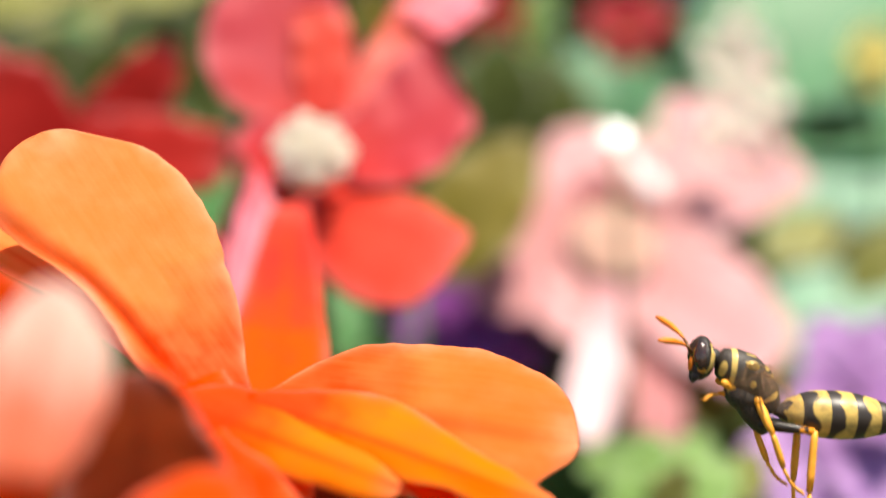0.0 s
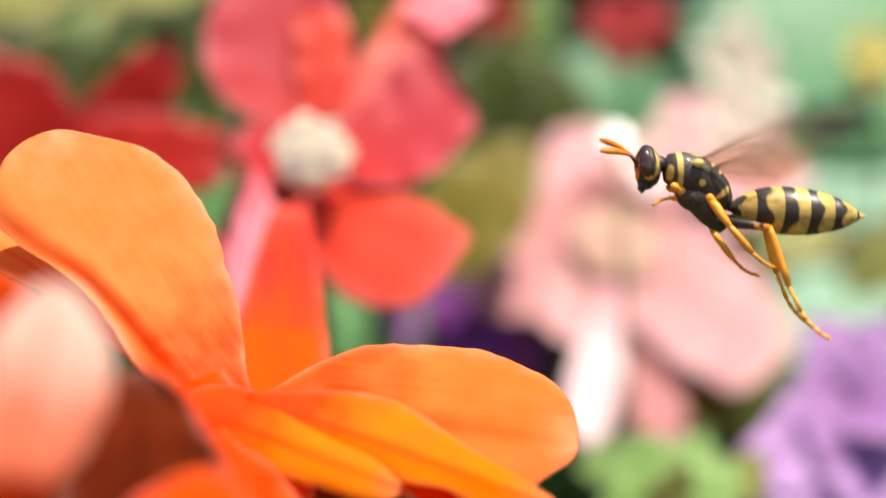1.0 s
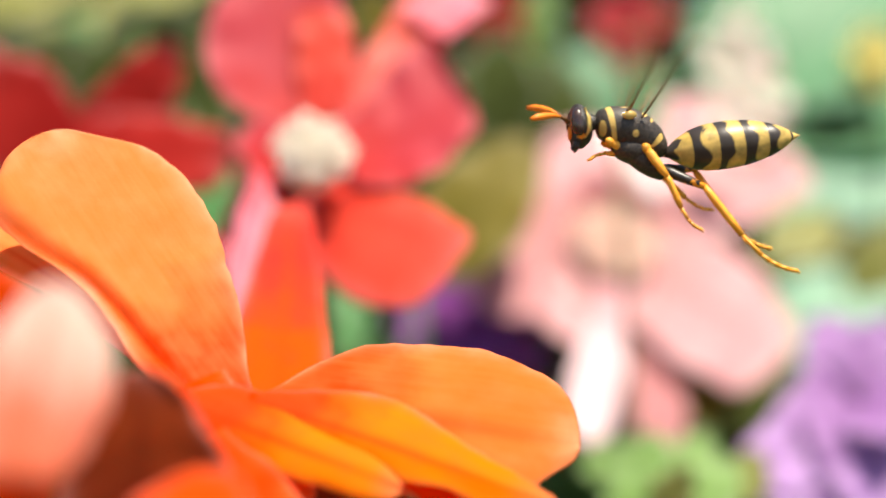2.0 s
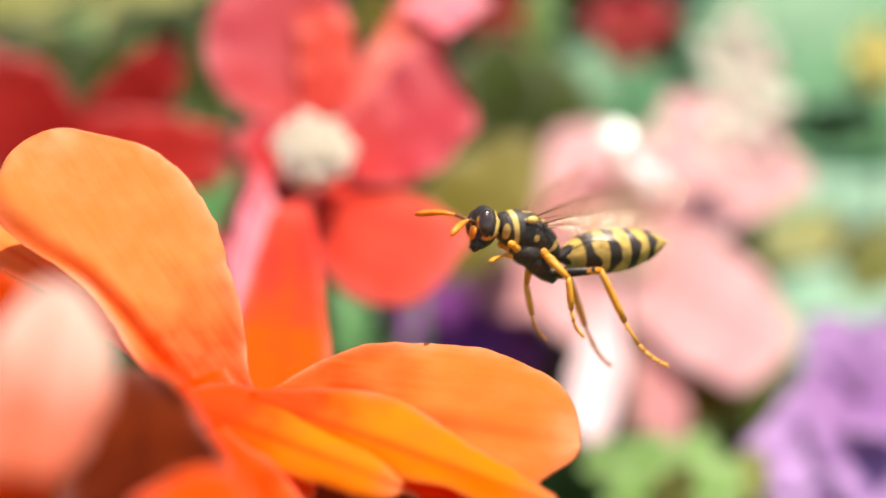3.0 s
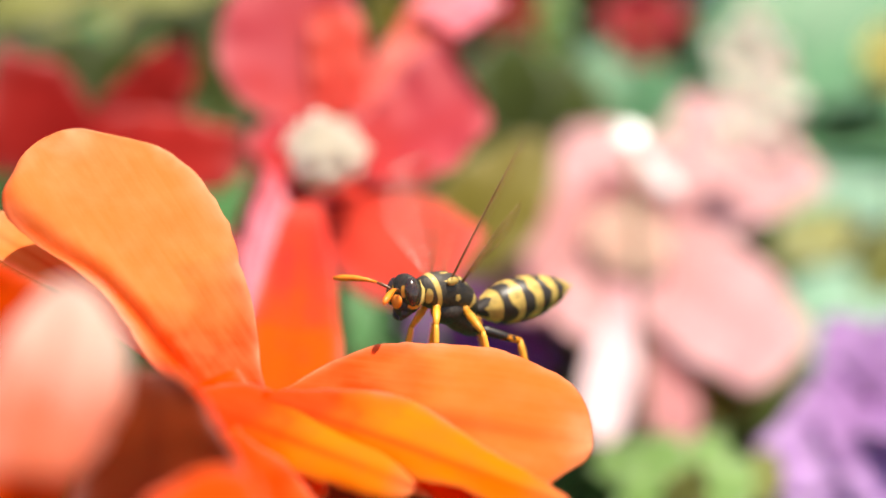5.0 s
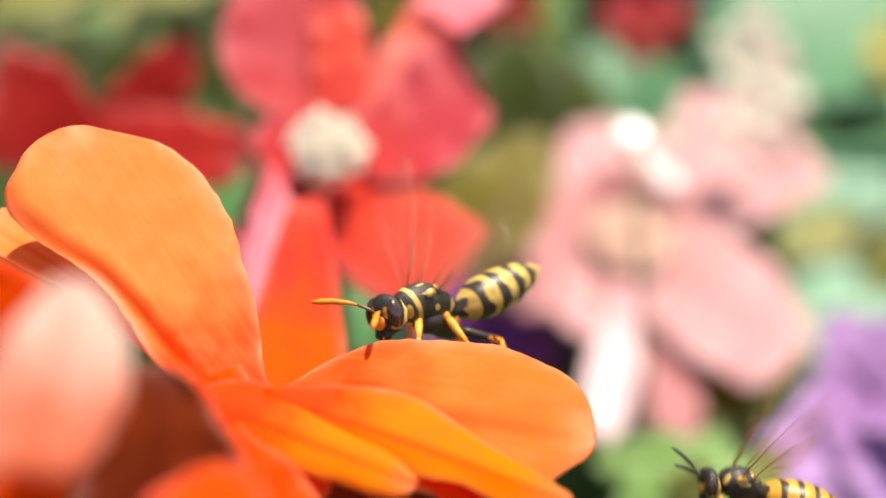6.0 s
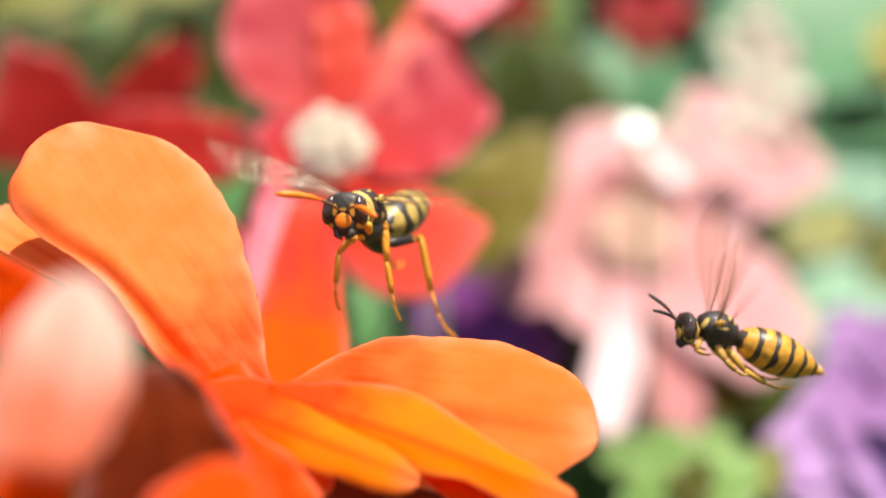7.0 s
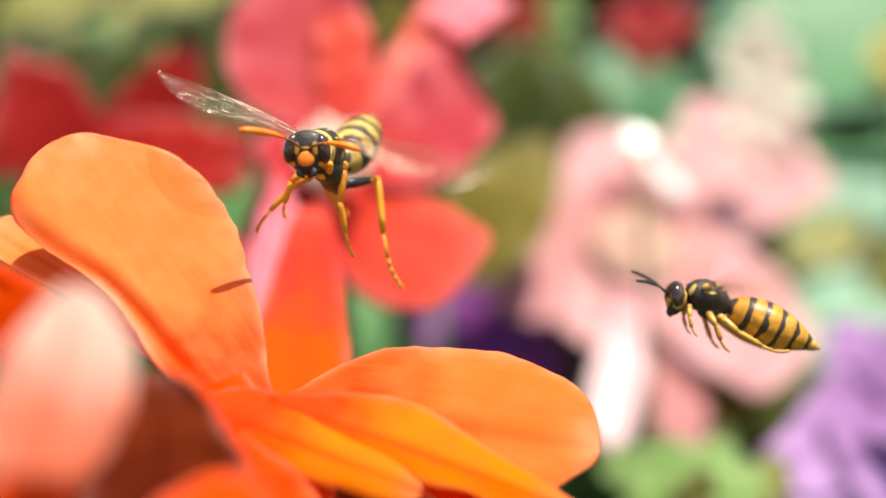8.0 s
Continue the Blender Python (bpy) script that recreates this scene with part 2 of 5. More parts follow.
BLACK = plain("black_shell", (0.014, 0.011, 0.009), (0.055, 0.04, 0.03), 5200, 0.48, bump=0.8, depth=0.00015)
YELLOW_SHELL = plain("yellow_shell", (0.60, 0.40, 0.09), (0.74, 0.52, 0.16), 2500, 0.4)
ORANGE_SHELL = plain("orange_shell", (0.90, 0.19, 0.004), (0.94, 0.27, 0.012), 2000, 0.45)
LEG_YELLOW = plain("leg_yellow", (0.90, 0.33, 0.015), (0.95, 0.44, 0.045), 2000, 0.45)
SCAPE = plain("brown_shell", (0.10, 0.04, 0.015), (0.22, 0.09, 0.03), 2500, 0.4)
EYE = plain("eye_brown", (0.025, 0.012, 0.008), (0.06, 0.03, 0.02), 3000, 0.2, coat=0.6)
DULL_YELLOW = plain("dull_yellow_shell", (0.52, 0.27, 0.04), (0.68, 0.38, 0.07), 2500, 0.42)
RINGS = band_material("ringed_shell", 0.56, 0.43, 0.11, (0.62, 0.41, 0.10), (0.035, 0.025, 0.018), 0.60)
RINGS_NARROW = band_material("narrow_ringed_shell", 0.66, 0.30, 0.06, (0.66, 0.31, 0.025), (0.035, 0.022, 0.012), 0.0)
THORAX = marked_material("marked_thorax", (0.018, 0.014, 0.010), (0.08, 0.055, 0.035), (0.66, 0.44, 0.11), (
    ((1.55, 0.0, 0.6), (0.27, 2.2, 2.0), -0.38), ((2.05, 1.0, -0.1), (0.3, 0.7, 0.7), -0.2), ((-0.72, 0.55, 1.75), (0.26, 0.45, 0.5), 0.3), ((-1.25, 0.45, 1.35), (0.12, 0.6, 0.4), 0.3),
    ((-1.95, 0.8, 0.1), (0.30, 0.24, 0.8), 0.6), ((-0.2, 1.5, 0.05), (0.28, 0.6, 0.34), 0.0),
    ((0.75, 0.5, 2.1), (0.55, 0.11, 0.6), 0.0), ((0.5, 1.2, 1.2), (0.6, 0.3, 0.10), 0.2), ((-1.2, 1.2, -0.95), (0.3, 0.5, 0.22), 0.0), ((-2.3, 0.75, -1.75), (0.3, 0.3, 0.3), 0.0)))
FACE = marked_material("marked_head", (0.012, 0.010, 0.008), (0.05, 0.035, 0.022), (0.76, 0.34, 0.04), (
    ((0.75, 0.66, 0.3), (0.5, 0.24, 0.5), 0.0), ((0.35, 1.1, -0.85), (0.4, 0.4, 0.24), 0.0), ((0.85, 0.0, 0.35), (0.3, 0.4, 0.09), 0.0), ((-0.5, 1.5, 0.1), (0.2, 0.5, 1.1), 0.3)))
DARK_THORAX = marked_material("dark_thorax", (0.012, 0.010, 0.008), (0.05, 0.035, 0.025), (0.62, 0.42, 0.10), (
    ((1.72, 1.2, 0.8), (0.24, 0.7, 0.9), 0.5), ((-0.72, 0.6, 1.75), (0.24, 0.5, 0.5), 0.3), ((-1.25, 0.6, 1.35), (0.15, 0.5, 0.4), 0.3), ((0.1, 1.3, 0.75), (0.7, 0.4, 0.13), 0.2)))
DARK_FACE = marked_material("dark_head", (0.012, 0.010, 0.008), (0.05, 0.035, 0.022), (0.66, 0.44, 0.10), (
    ((0.80, 0.64, 0.05), (0.45, 0.15, 0.55), 0.0), ((0.35, 1.15, -0.7), (0.45, 0.6, 0.5), 0.0), ((-0.5, 1.5, 0.1), (0.18, 0.5, 1.1), 0.3)))


def thigh_material(name, black, yellow, knee):
    """A thigh, black from the hip and yellow towards the knee (mm below the hip)."""
    m, t, bsdf, out = nodes_of(name)
    co = t.nodes.new("ShaderNodeTexCoord")
    sep = t.nodes.new("ShaderNodeSeparateXYZ")
    t.links.new(co.outputs["Object"], sep.inputs[0])
    n = node(t, "ShaderNodeTexNoise", Scale=2500.0, Detail=3.0)
    t.links.new(co.outputs["Object"], n.inputs["Vector"])
    down = t.nodes.new("ShaderNodeMath")
    down.operation = "MULTIPLY_ADD"
    down.inputs[1].default_value = -1 / (2 * knee * MM)
    t.links.new(sep.outputs["Z"], down.inputs[0])
    t.links.new(n.outputs["Fac"], down.inputs[2])
    t.links.new(ramp(t, down.outputs[0], [(0.92, black), (1.04, yellow)]).outputs[0], bsdf.inputs["Base Color"])
    bsdf.inputs["Roughness"].default_value = 0.4
    return m


THIGH = thigh_material("black_and_yellow_thigh", (0.02, 0.014, 0.01), (0.89, 0.31, 0.015), 2.7)
WING = wing_material("wing_membrane")
VEIN = plain("wing_vein", (0.24, 0.13, 0.06), (0.36, 0.2, 0.09), 2000, 0.4)


# ---- building blocks ----
def part(name, bm, material, parent, label="", m=None):
    """One mesh object of its own under a thing or a part (or on its own)."""
    me = bpy.data.meshes.new(name)
    bm.normal_update()
    bm.to_mesh(me)
    bm.free()
    for p in me.polygons:
        p.use_smooth = True
    me.materials.append(material)
    ob = new(name, me)
    ob.parent = parent
    if m is not None:
        ob.matrix_basis = m
    return tagged(ob, label)


def at(p):
    """A place in the bed, from millimetres off the lens's axis and the depth from the sharp plane."""
    return Vector((p[0] * MM, p[1] * MM, p[2] * MM + AXIS))


def spline(values, u):
    """A smooth run through evenly spaced values."""
    n = len(values) - 1
    x = min(max(u, 0), 1) * n
    i = min(int(x), n - 1)
    f = x - i
    p0, p1, p2, p3 = (values[min(max(i + k, 0), n)] for k in (-1, 0, 1, 2))
    return 0.5 * (2 * p1 + (p2 - p0) * f + (2 * p0 - 5 * p1 + 4 * p2 - p3) * f * f + (3 * p1 - p0 - 3 * p2 + p3) * f ** 3)


def petal_bmesh(length, left, right, bend=0, cup=0, fold=(0, 0), ruffle=0.0, waves=3.0, thick=0.25, seed=0, nu=22, nv=20, crease=None):
    """A petal from the origin along +y, its face to +z. left, right: half widths at even steps from base to shoulder (mm);
    bend: degrees that it turns up by the tip; cup: degrees that each side rises in an arc; fold: degrees that each half is turned about the midrib;
    crease: a groove along it: where it starts across (-1 to 1), how far it wanders, its depth (mm) and width."""
    bm = bmesh.new()
    grid = {}
    rnd = random.Random(seed)
    ph = [rnd.uniform(0, 6.28) for _ in range(6)]
    mid = []
    y = z = 0.0
    us = [1 - (1 - i / nu) ** 1.6 for i in range(nu + 1)]
    for i, u in enumerate(us):
        a = radians(bend) * u
        if i:
            d = (u - us[i - 1]) * length
            y += d * math.cos(a)
            z += d * math.sin(a)
        mid.append((y, z, a))
    for i, u in enumerate(us):
        y, z, a = mid[i]
        end = math.sqrt(max(0.0, 1 - max(0.0, (u - 0.86) / 0.14) ** 2.4))
        for j in range(nv + 1):
            v = -1 + 2 * j / nv
            w = spline(left if v < 0 else right, u / 0.95) * end * abs(v) + 0.02
            c = radians(cup) * abs(v)
            f = radians(fold[0] if v < 0 else fold[1]) * min(1, abs(v) * 5)
            tilt = f + c * 0.5
            x = math.copysign(w * math.cos(tilt), v)
            h = w * math.sin(tilt)
            edge = abs(v) ** 2
            h += ruffle * edge * math.sin(waves * 6.28 * u + ph[0] + (2.0 if v < 0 else 0)) * min(1, u * 2.5)
            h += ruffle * 0.6 * u * math.sin(5 * v + ph[1]) * u
            h += 0.12 * noise.noise(Vector((x * 0.35 + ph[2], u * length * 0.35, ph[3])))
            if crease:
                h -= crease[2] * math.exp(-((v - crease[0] - crease[1] * u) / crease[3]) ** 2) * min(1, u * 4)
            s = 0.16 * edge * noise.noise(Vector((u * length * 0.9 + ph[4], v * 2, ph[5])))
            x += s
            p = Vector((x, y - h * math.sin(a), z + h * math.cos(a)))
            grid[i, j] = p
    top, low = {}, {}
    rim_layer = bm.verts.layers.float.new("rim")
    rib_layer = bm.verts.layers.float.new("rib")
    for i in range(nu + 1):
        for j in range(nv + 1):
            du = grid[min(i + 1, nu), j] - grid[max(i - 1, 0), j]
            dv = grid[i, min(j + 1, nv)] - grid[i, max(j - 1, 0)]
            n = dv.cross(du)
            n = n.normalized() if n.length > 1e-9 else Vector((0, 0, 1))
            rim = max(abs(-1 + 2 * j / nv) ** 6, us[i] ** 8)
            half = thick * 0.5 * (1 - 0.8 * rim)
            top[i, j] = bm.verts.new((grid[i, j] + n * half) * MM)
            low[i, j] = bm.verts.new((grid[i, j] - n * half) * MM)
            pale = max(abs(-1 + 2 * j / nv) ** 11, us[i] ** 16)
            top[i, j][rim_layer] = pale
            low[i, j][rim_layer] = pale
            v = -1 + 2 * j / nv
            rib = math.exp(-((v - crease[0] - crease[1] * us[i]) / crease[3]) ** 2) if crease else math.exp(-(v / 0.11) ** 2) * (1 - us[i] ** 3)
            top[i, j][rib_layer] = rib
            low[i, j][rib_layer] = rib
    for i in range(nu):
        for j in range(nv):
            bm.faces.new((top[i, j], top[i, j + 1], top[i + 1, j + 1], top[i + 1, j]))
            bm.faces.new((low[i, j], low[i + 1, j], low[i + 1, j + 1], low[i, j + 1]))
    for i in range(nu):
        bm.faces.new((top[i, 0], top[i + 1, 0], low[i + 1, 0], low[i, 0]))
        bm.faces.new((top[i, nv], low[i, nv], low[i + 1, nv], top[i + 1, nv]))
    for j in range(nv):
        bm.faces.new((top[0, j], low[0, j], low[0, j + 1], top[0, j + 1]))
        bm.faces.new((top[nu, j], top[nu, j + 1], low[nu, j + 1], low[nu, j]))
    return bm


def petal_pose(base, tip, face):
    """From base to tip, with the upper side turned towards face."""
    y = (at(tip) - at(base))
    length = y.length / MM
    y.normalize()
    f = Vector(face)
    z = (f - y * f.dot(y)).normalized()
    x = y.cross(z)
    m = Matrix((x, y, z)).transposed().to_4x4()
    m.translation = at(base)
    return m, length


def petal(parent, material, base, tip, face, left, right=None, name="petal", label="", **shape):
    """One petal of a flower. left, right: half widths as seen along it from base to tip (mm)."""
    m, length = petal_pose(base, tip, face)
    b = radians(shape.get("bend", 0))
    if b:
        length *= b / math.sin(b) if abs(b) < 1.5 else 1.5
        y = m.to_3x3() @ Vector((1, 0, 0))
        m = Matrix.Translation(m.translation) @ Matrix.Rotation(-b / 2, 4, y) @ m.to_3x3().to_4x4()
    right = left if right is None else right
    return part(name, petal_bmesh(length, left, right, seed=hash_of(base, tip), **shape), material, parent, label, m=parent.matrix_basis.inverted() @ m)


def hash_of(*ps):
    return int(sum(abs(c) * (i + 1) * 37 for p in ps for i, c in enumerate(p))) % 99991


def tube(bm, points, radii, segs=10, squash=(1.0, 1.0), up=(0, 0, 1)):
    """A closed tube through points (mm) with a radius at each; squash: its width and height."""
    rings = []
    pts = [Vector(p) for p in points]
    for i, p in enumerate(pts):
        d = (pts[min(i + 1, len(pts) - 1)] - pts[max(i - 1, 0)]).normalized()
        u = Vector(up)
        if abs(d.dot(u)) > 0.95:
            u = Vector((1, 0, 0))
        side = d.cross(u).normalized()
        top = side.cross(d).normalized()
        rings.append([bm.verts.new((p + side * math.cos(6.28318 * k / segs) * radii[i] * squash[0]
                                    + top * math.sin(6.28318 * k / segs) * radii[i] * squash[1]) * MM) for k in range(segs)])
    for a, b in zip(rings, rings[1:]):
        for k in range(segs):
            bm.faces.new((a[k], a[(k + 1) % segs], b[(k + 1) % segs], b[k]))
    bm.faces.new(rings[0][::-1])
    bm.faces.new(rings[-1])
    return bm


def ball(bm, centre, size, turn=(0, 0, 0), segs=16):
    m = Matrix.LocRotScale(Vector(centre) * MM, Euler([radians(a) for a in turn]), Vector(size) * MM)
    bmesh.ops.create_uvsphere(bm, u_segments=segs, v_segments=max(6, segs * 2 // 3), radius=1.0, matrix=m)
    return bm


def thing(name, p, label, category, group=""):
    ob = new(name)
    ob.empty_display_size = 0.005
    ob.matrix_basis = Matrix.Translation(p)
    return tagged(ob, label, category, group)


def stem(parent, top, foot, radius=1.0, sway=6):
    """A stem from the flower's underside down to the soil."""
    a, b = at(top), at(foot)
    b.z = -0.004
    pts, radii = [], []
    o = parent.matrix_basis.translation
    for i in range(15):
        f = i / 14
        p = a.lerp(b, f)
        p.x += math.sin(f * 3.14) * sway * MM
        p.y += math.sin(f * 3.14) * sway * MM * 0.7
        pts.append((p - o) / MM)
        radii.append(radius * (0.8 + 0.5 * f))
    return part("stem", tube(bmesh.new(), pts, radii, 8), STEM, parent)


def stamens(parent, centre, facing, radius, height, count, material, seed, name="stamen_tuft"):
    """The tuft in the middle of a flower: a dome crowded with little knobs."""
    bm = bmesh.new()
    rnd = random.Random(seed)
    f = Vector(facing).normalized()
    q = f.to_track_quat("Z", "Y")
    ball(bm, (0, 0, 0), (radius * 0.8, radius * 0.8, height * 0.6), segs=12)
    for i in range(count):
        a, r = i * 2.39996, radius * math.sqrt((i + 0.5) / count)
        h = height * (1 - 0.5 * (r / radius) ** 2) + rnd.uniform(-0.2, 0.2) * height
        tip = Vector((r * math.cos(a), r * math.sin(a), h))
        tube(bm, [(tip.x * 0.5, tip.y * 0.5, 0), tip * 0.9], [radius * 0.05, radius * 0.04], 5)
        ball(bm, tip, (radius * 0.11, radius * 0.11, radius * 0.14), segs=6)
    m = Matrix.Translation(at(centre)) @ q.to_matrix().to_4x4()
    return part(name, bm, material, parent, m=parent.matrix_basis.inverted() @ m)


# ---- ground ----
def ground():
    bm = bmesh.new()
    xs = [-60, -8, -2] + [-1 + i * 0.05 for i in range(41)] + [2, 8, 60]
    ys = [-60, -8, -2, -1] + [-0.5 + i * 0.05 for i in range(41)] + [2.5, 8, 60]
    vs = [[bm.verts.new((x, y, 0.008 * noise.noise(Vector((x * 9, y * 9, 0))) - 0.004)) for y in ys] for x in xs]
    for a, b in zip(vs, vs[1:]):
        for j in range(len(ys) - 1):
            bm.faces.new((a[j], b[j], b[j + 1], a[j + 1]))
    tagged(part("ground", bm, SOIL, None), "dark crumbly garden soil under the flower bed", "soil", kind="structure")


ground()


# ---- the orange flower ----
def orange_flower():
    f = thing("orange_flower", at((-15.3, 4.0, -11.1)), "bright orange flower with broad smooth petals in sunlight", "flower", "flowers in the bed")
    petal(f, ORANGE_PALE, (-18.9, 7.0, -8.3), (-38.2, 14.0, 2.1), (0.45, -0.6, 0.65), (3.3, 2.7, 1.8, 1.7, 2.2, 2.5), (3.5, 3.5, 3.2, 1.9, 2.2, 3.5), cup=8, ruffle=0.12)
    petal(f, ORANGE_PALE, (-15.6, 3.2, -11.0), (-30.8, 11.0, 8.8), (0.35, -0.8, 0.45), (3.5, 3.2, 3.6, 3.5, 3.8, 4.9, 6.0, 6.4, 4.6), (2.5, 3.9, 5.3, 6.2, 7.3, 7.6, 7.5, 6.3, 3.4), cup=6, ruffle=0.1, nu=40, nv=44, crease=(-0.35, -0.8, 0.8, 0.15), label="upright orange petal with a groove along one side")
    petal(f, VERMILION, (-14.8, 26.0, -14.5), (-17.6, 60.0, 5.0), (0.2, -0.85, 0.35), (4.9, 5.2, 4.6, 4.0, 3.3, 2.6), (4.9, 4.8, 4.3, 3.7, 3.0, 2.3), ruffle=0.3, bend=10)
    petal(f, ORANGE, (-12.7, 4.0, -10.7), (9.5, 3.5, -13.8), (0.05, -0.72, 0.62), (0.8, 3.9, 6.1, 7.0, 7.4, 7.3, 6.4, 5.5), (1.5, 2.9, 4.7, 5.6, 6.0, 5.7, 4.7, 2.4), cup=-12, bend=-6, ruffle=0.14, waves=2.0, nu=44, nv=30, label="outspread orange petal on which the wasp lands")
    petal(f, AMBER, (-13.3, 0.3, -10.2), (7.5, -1.2, -17.1), (0.12, -0.84, 0.52), (0.7, 2.1, 3.4, 3.9, 3.4, 2.5, 1.6, 1.0), (0.3, 0.6, 1.0, 1.2, 1.8, 1.4, 1.8, 2.4), cup=-26, ruffle=0.2, waves=2.2, nu=44, nv=30, label="amber petal lobe with a pale rim")
    petal(f, AMBER, (-17.8, -1.0, -10.3), (-2.8, -2.0, -15.8), (0.12, -0.84, 0.52), (1.3, 3.1, 3.3, 3.1, 2.8, 2.5, 2.0, 1.0), (1.2, 1.4, 1.8, 2.0, 2.0, 1.8, 1.7, 1.5), cup=-34, ruffle=0.15, waves=1.4, nu=44, nv=30, label="amber petal lobe with a pale rim")
    petal(f, ORANGE_DEEP, (-17.0, 1.0, -9.0), (-12.2, -3.0, -18.6), (0.1, -0.95, 0.25), (2.1, 2.6, 3.3, 4.0, 4.3, 4.8), (4.7, 5.2, 4.9, 4.3, 3.7, 4.5), cup=-14, ruffle=0.2)
    petal(f, ORANGE_DEEP, (-15.0, -4.5, -11.8), (-11.6, -7.0, -18.0), (0.1, -0.9, 0.35), (1.1, 1.5, 2.6, 3.2, 3.4, 3.9), (2.1, 2.2, 2.1, 2.2, 2.3, 2.8), cup=-18, ruffle=0.15)
    petal(f, ORANGE_DEEP, (-2.4, 1.0, -15.6), (3.1, 0.0, -18.0), (0.1, -0.7, 0.6), (1.4, 1.6, 1.9, 2.0, 2.1, 2.8), (0.8, 1.0, 1.6, 1.5, 1.4, 1.8), ruffle=0.15)
    # Dark sheet added to colour in the shaded gap under the lobes.
    petal(f, SEPAL_SHADE, (-5.9, 4.0, -21.0), (-5.8, 3.0, -14.9), (0, -1, -0.2), (5.6, 5.5, 5.3, 5.1, 4.4, 5.1), (5.6, 5.4, 5.2, 5.0, 4.4, 4.9), ruffle=0.1, name="sepal")
    stamens(f, (-16.4, 8.0, -11.5), (0, -0.3, 1), 1.3, 1.6, 14, YELLOW_SHELL, 3)
    bm = bmesh.new()
    tube(bm, [(0, 0, -1.5), (0, 0, -3), (0, 0, -5), (0, 0, -8)], [2.2, 2.4, 1.8, 1.1], 12)
    part("calyx", bm, STEM, f)
    stem(f, (-15.3, 4.0, -17.5), (-16.2, 14.0, -20.5), 1.1)


def near_flower():
    f = thing("peach_flower", at((-21.4, -20.0, -16.1)), "peach and orange flower, its sepals coloured dark for shade, beside the bright orange one", "flower", "flowers in the bed")
    petal(f, PEACH, (-18.8, -29.0, -10.1), (-18.2, -25.0, -1.6), (0.25, -0.6, 0.75), (3.0, 3.0, 2.9, 2.7, 2.1, 1.2), (1.9, 2.7, 3.3, 3.4, 3.0, 1.8), cup=-24, ruffle=0.12)
    petal(f, ORANGE_DEEP, (-21.6, -23.0, -14.3), (-16.8, -21.0, -7.0), (0.3, -0.85, 0.3), (2.9, 2.9, 2.7, 2.2, 1.4, 1.3), (1.8, 1.6, 1.0, 0.6, 0.4, 0.5), ruffle=0.15)
    # Dark brown paints the shade on this part of the flower.
    petal(f, SEPAL_SHADE, (-17.0, -14.0, -16.6), (-16.7, -15.0, -6.7), (0.1, -0.95, -0.25), (4.8, 4.4, 3.9, 3.3, 2.6, 2.0), (6.2, 5.9, 5.3, 4.3, 3.1, 2.1), cup=10, ruffle=0.1, name="sepal")
    petal(f, VERMILION, (-12.2, -22.0, -14.7), (-11.6, -20.0, -11.2), (0.1, -0.6, 0.8), (4.0, 3.9, 3.7, 3.1, 2.1, 1.2), (2.4, 2.4, 2.3, 2.1, 1.8, 1.2), ruffle=0.15)
    petal(f, ORANGE_DEEP, (-28.4, -8.0, -6.9), (-25.7, -8.0, -2.0), (0.1, -0.8, 0.5), (2.7, 2.8, 3.0, 3.1, 3.2, 3.9), (3.2, 3.2, 3.0, 2.3, 1.7, 1.8), ruffle=0.15)
    stem(f, (-21.4, -20.0, -16.1), (-22.2, -16.0, -17.4), 1.0)


